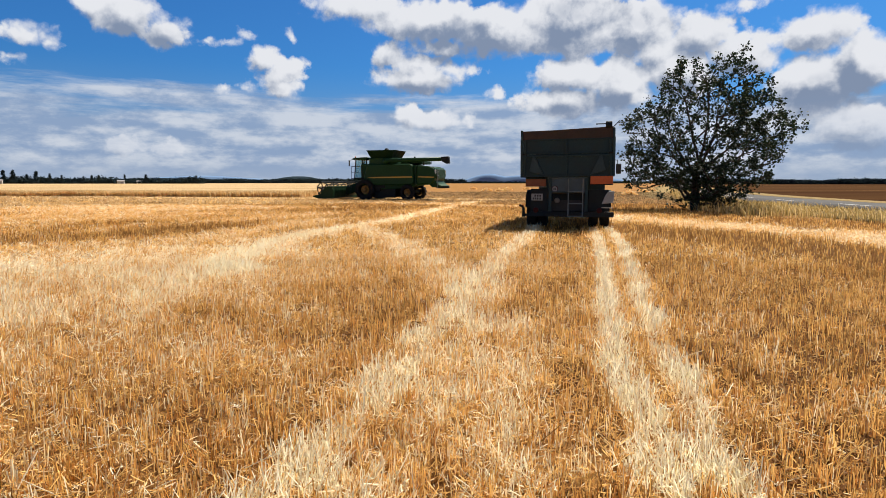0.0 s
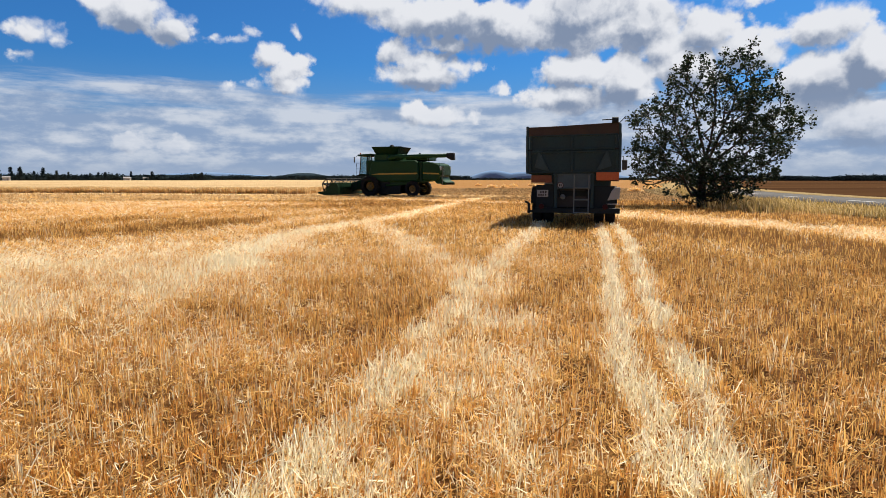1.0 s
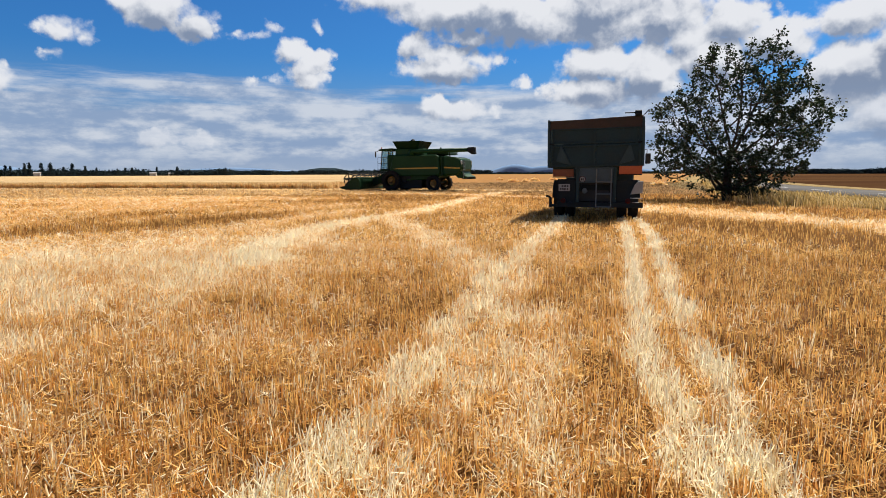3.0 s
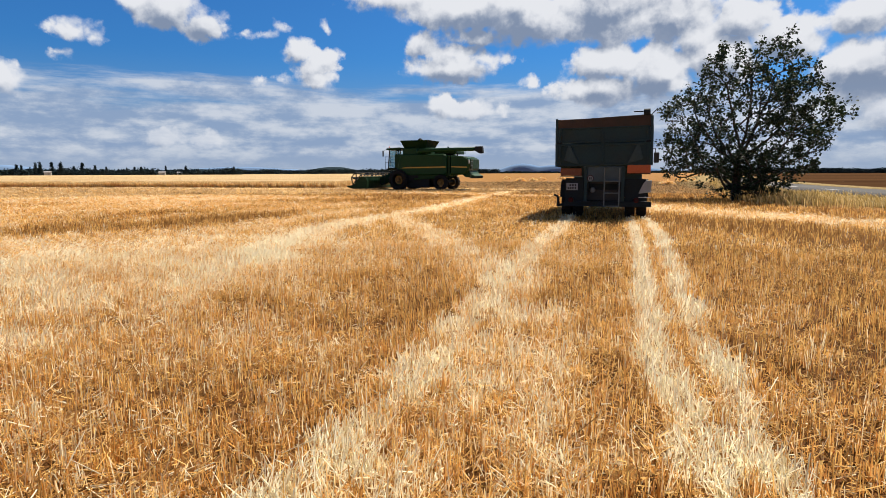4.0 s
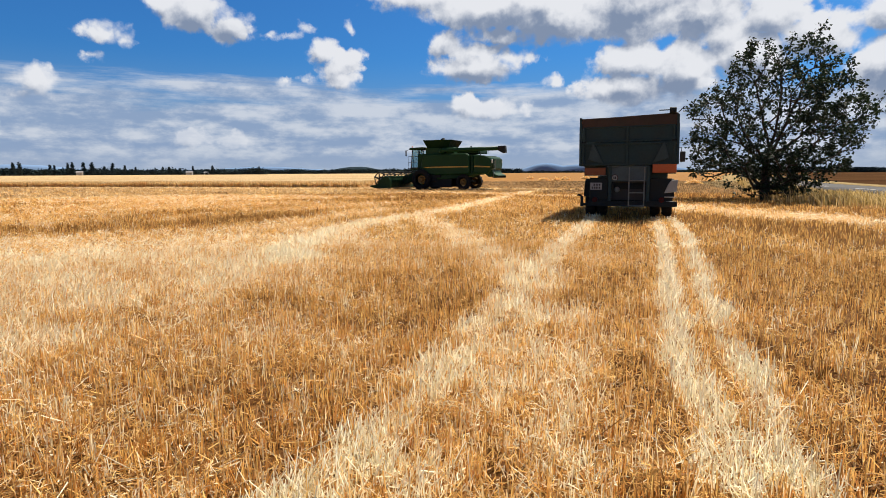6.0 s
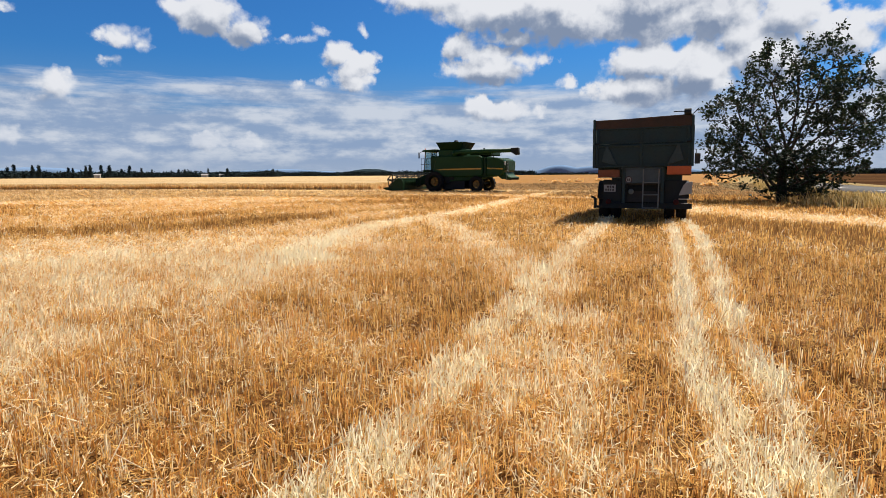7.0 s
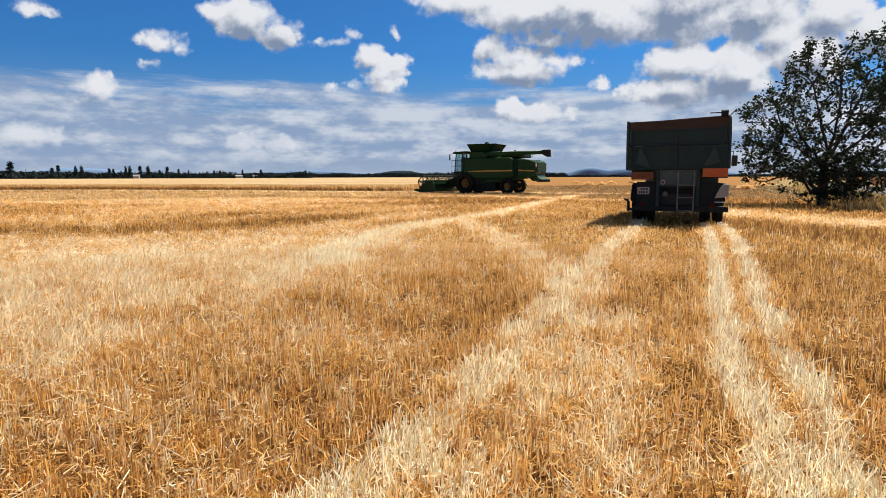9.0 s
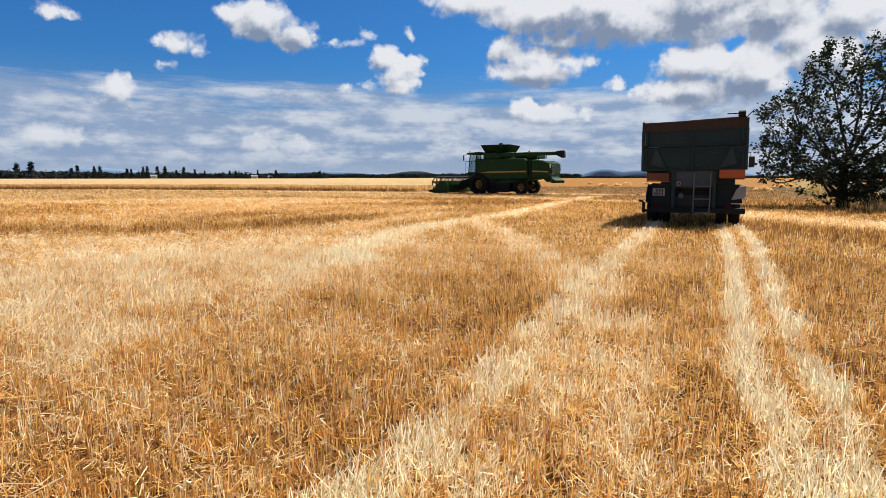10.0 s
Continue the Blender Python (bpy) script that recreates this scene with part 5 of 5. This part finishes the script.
        slab(bm, [(1.58, 1.74), (1.40, 3.06), (0.28, 3.06), (0.28, 1.74)], "y", side * 0.85, side * 0.862)
        part("side_window", bm, M_GLASS, cab)
    bm = bmesh.new()
    slab(bm, [(-0.8, 1.72), (0.8, 1.72), (0.84, 3.08), (-0.84, 3.08)], "x", 0, 0.012)
    bm.transform(Matrix(((1, 0, -0.145, 1.875), (0, 1, 0, 0), (0, 0, 1, 0), (0, 0, 0, 1))))
    part("windscreen", bm, M_GLASS, cab)
    bm = bmesh.new()
    slab(bm, [(1.78, 3.10), (1.70, 3.24), (0.2, 3.30), (0.1, 3.10)], "y", -1.0, 1.0, 0.04)
    part("cab_roof", bm, M_DEEPGREEN, cab)
    bm = bmesh.new()
    lathe(bm, [(0.05, 0), (0.05, 0.12), (0.01, 0.16)], (1.55, 0.7, 3.24), "z", 10)
    part("beacon", bm, M_ORANGE, cab)
    part("seat", B(((0.62, 0, 1.95), (0.5, 0.5, 0.14)), ((0.40, 0, 2.35), (0.12, 0.5, 0.75)), bevel=0.04), M_BLACK, cab)
    bm = bmesh.new()
    rod(bm, (1.35, 0, 1.7), (1.15, 0, 2.3), 0.03)
    lathe(bm, [(0.20, -0.015), (0.20, 0.015), (0.17, 0.015), (0.17, -0.015), (0.20, -0.015)], (1.14, 0, 2.32), "z", 18)
    part("steering_column", bm, M_BLACK, cab)
    for side in (-1, 1):
        bm = bmesh.new()
        rod(bm, (1.70, side * 0.95, 3.15), (1.86, side * 1.25, 3.0), 0.016)
        box(bm, (1.88, side * 1.30, 2.82), (0.06, 0.18, 0.46), 0.02)
        part("mirror", bm, M_BLACK, cab)
    plat = B(((0.95, 1.18, 1.60), (1.3, 0.62, 0.06)), bevel=0.01)
    for x in (0.35, 0.95, 1.55):
        rod(plat, (x, 1.46, 1.6), (x, 1.46, 2.55), 0.018)
    rod(plat, (0.35, 1.46, 2.55), (1.55, 1.46, 2.55), 0.018)
    rod(plat, (0.35, 1.46, 2.1), (1.55, 1.46, 2.1), 0.014)
    part("platform", plat, M_FRAME, t)
    lad = bmesh.new()
    for x in (1.22, 1.62):
        rod(lad, (x, 1.50, 1.6), (x + 0.12, 1.66, 0.42), 0.022)
    for k in range(5):
        f = 0.08 + k * 0.22
        box(lad, (1.42 + 0.12 * f, 1.5 + 0.16 * f, 1.6 - 1.18 * f), (0.42, 0.14, 0.03), 0.006)
    part("ladder", lad, M_FRAME, t)
    # feeder house and header
    bm = bmesh.new()
    slab(bm, [(0.5, 1.55), (0.5, 0.85), (2.2, 0.30), (2.3, 0.95)], "y", -0.72, 0.72, 0.03)
    part("feeder_house", bm, M_DEEPGREEN, t)
    W = 3.05
    hd = part("header", B(((2.30, 0, 0.55), (0.10, 2 * W, 0.85)), ((2.80, 0, 0.15), (1.10, 2 * W, 0.06)), ((2.32, 0, 0.98), (0.16, 2 * W, 0.12)), ((3.38, 0, 0.13), (0.10, 2 * W, 0.04)), bevel=0.015), M_DEEPGREEN, t, "wide green cutting platform")
    for side in (-1, 1):
        bm = bmesh.new()
        slab(bm, [(2.15, 0.10), (2.12, 0.70), (2.30, 0.98), (2.60, 1.04), (2.90, 0.94), (3.20, 0.66), (3.42, 0.40), (4.05, 0.30), (4.10, 0.22), (3.50, 0.07)], "y", side * W, side * (W + 0.10), 0.02)
        part("crop_divider", bm, M_DEEPGREEN, hd)
        arm = bmesh.new()
        rod(arm, (2.30, side * (W - 0.05), 1.05), (3.20, side * (W - 0.05), 0.80), 0.045)
        rod(arm, (2.30, side * (W - 0.05), 0.75), (2.85, side * (W - 0.05), 0.88), 0.03)
        part("reel_arm", arm, M_LADDER, hd)
    bm = bmesh.new()
    rod(bm, (2.72, -W + 0.05, 0.45), (2.72, W - 0.05, 0.45), 0.14, 16)
    for k in range(60):
        a, y = k * 0.75, -W + 0.12 + k * (2 * W - 0.24) / 59
        box(bm, (0, 0, 0.20), (0.05, 0.13, 0.15), 0, Matrix.Translation((2.72, y, 0.45)) @ Matrix.Rotation(a, 4, "Y"))
    part("header_auger", bm, M_FRAME, hd)
    RX, RZ, RR = 3.22, 0.80, 0.56
    reel = bmesh.new()
    rod(reel, (RX, -W + 0.08, RZ), (RX, W - 0.08, RZ), 0.06, 10)
    part("reel_shaft", reel, M_FRAME, hd)
    for k in range(6):
        a = 2 * math.pi * k / 6 + 0.3
        cx, cz = RX + RR * math.cos(a), RZ + RR * math.sin(a)
        bm = bmesh.new()
        rod(bm, (cx, -W + 0.08, cz), (cx, W - 0.08, cz), 0.035, 6)
        for q in range(36):
            y = -W + 0.2 + q * (2 * W - 0.4) / 35
            rod(bm, (cx, y, cz), (cx + 0.05, y, cz - 0.22), 0.012, 4)
        part("reel_bat", bm, M_FRAME, hd)
    for y in (-W + 0.1, -W / 3, W / 3, W - 0.1):
        bm = bmesh.new()
        for k in range(6):
            a, b = 2 * math.pi * k / 6 + 0.3, 2 * math.pi * (k + 1) / 6 + 0.3
            p, q = (RX + RR * math.cos(a), y, RZ + RR * math.sin(a)), (RX + RR * math.cos(b), y, RZ + RR * math.sin(b))
            rod(bm, (RX, y, RZ), p, 0.055, 6)
            rod(bm, p, q, 0.045, 6)
        lathe(bm, [(0.16, -0.03), (0.16, 0.03), (0.01, 0.03)], (RX, y, RZ), "y", 12)
        part("reel_spider", bm, M_FRAME, hd)
    # straw chopper and rear
    bm = bmesh.new()
    slab(bm, [(-5.4, 1.3), (-6.05, 1.5), (-6.3, 1.2), (-6.65, 1.05), (-6.5, 0.95), (-5.8, 0.95)], "y", -1.1, 1.1, 0.04)
    part("straw_chopper", bm, M_GREEN, t)
    for k in range(9):
        part("spreader_vane", B(((-6.4, -1.0 + k * 0.25, 0.95), (0.5, 0.02, 0.16)), bevel=0.004), M_FRAME, t)
    part("rear_panel", B(((-6.22, 0, 1.95), (0.08, 2.2, 0.75)), bevel=0.03), M_DEEPGREEN, t)
    for side in (-1, 1):
        part("rear_lamp", B(((-6.16, side * 1.25, 2.12), (0.10, 0.26, 0.30)), bevel=0.02), M_PALE, t, "pale rear lamp cluster")
    bm = bmesh.new()
    for y in (0.75, 1.15):
        rod(bm, (-6.30, y, 0.9), (-6.30, y, 2.3), 0.018)
    for k in range(5):
        rod(bm, (-6.30, 0.75, 1.0 + k * 0.28), (-6.30, 1.15, 1.0 + k * 0.28), 0.016)
    part("rear_ladder", bm, M_LADDER, t)
    for o in t.children_recursive:
        if "cab" in o.name or (o.parent.name.startswith("cab")) or o.name.startswith("platform"):
            o.data.transform(Matrix.Diagonal((0.78, 1, 1, 1)))
        elif not (o.name.startswith("wheel") or o.parent.name.startswith("wheel")):
            o.data.transform(Matrix.Diagonal((0.915, 1, 1, 1)))


build_combine()
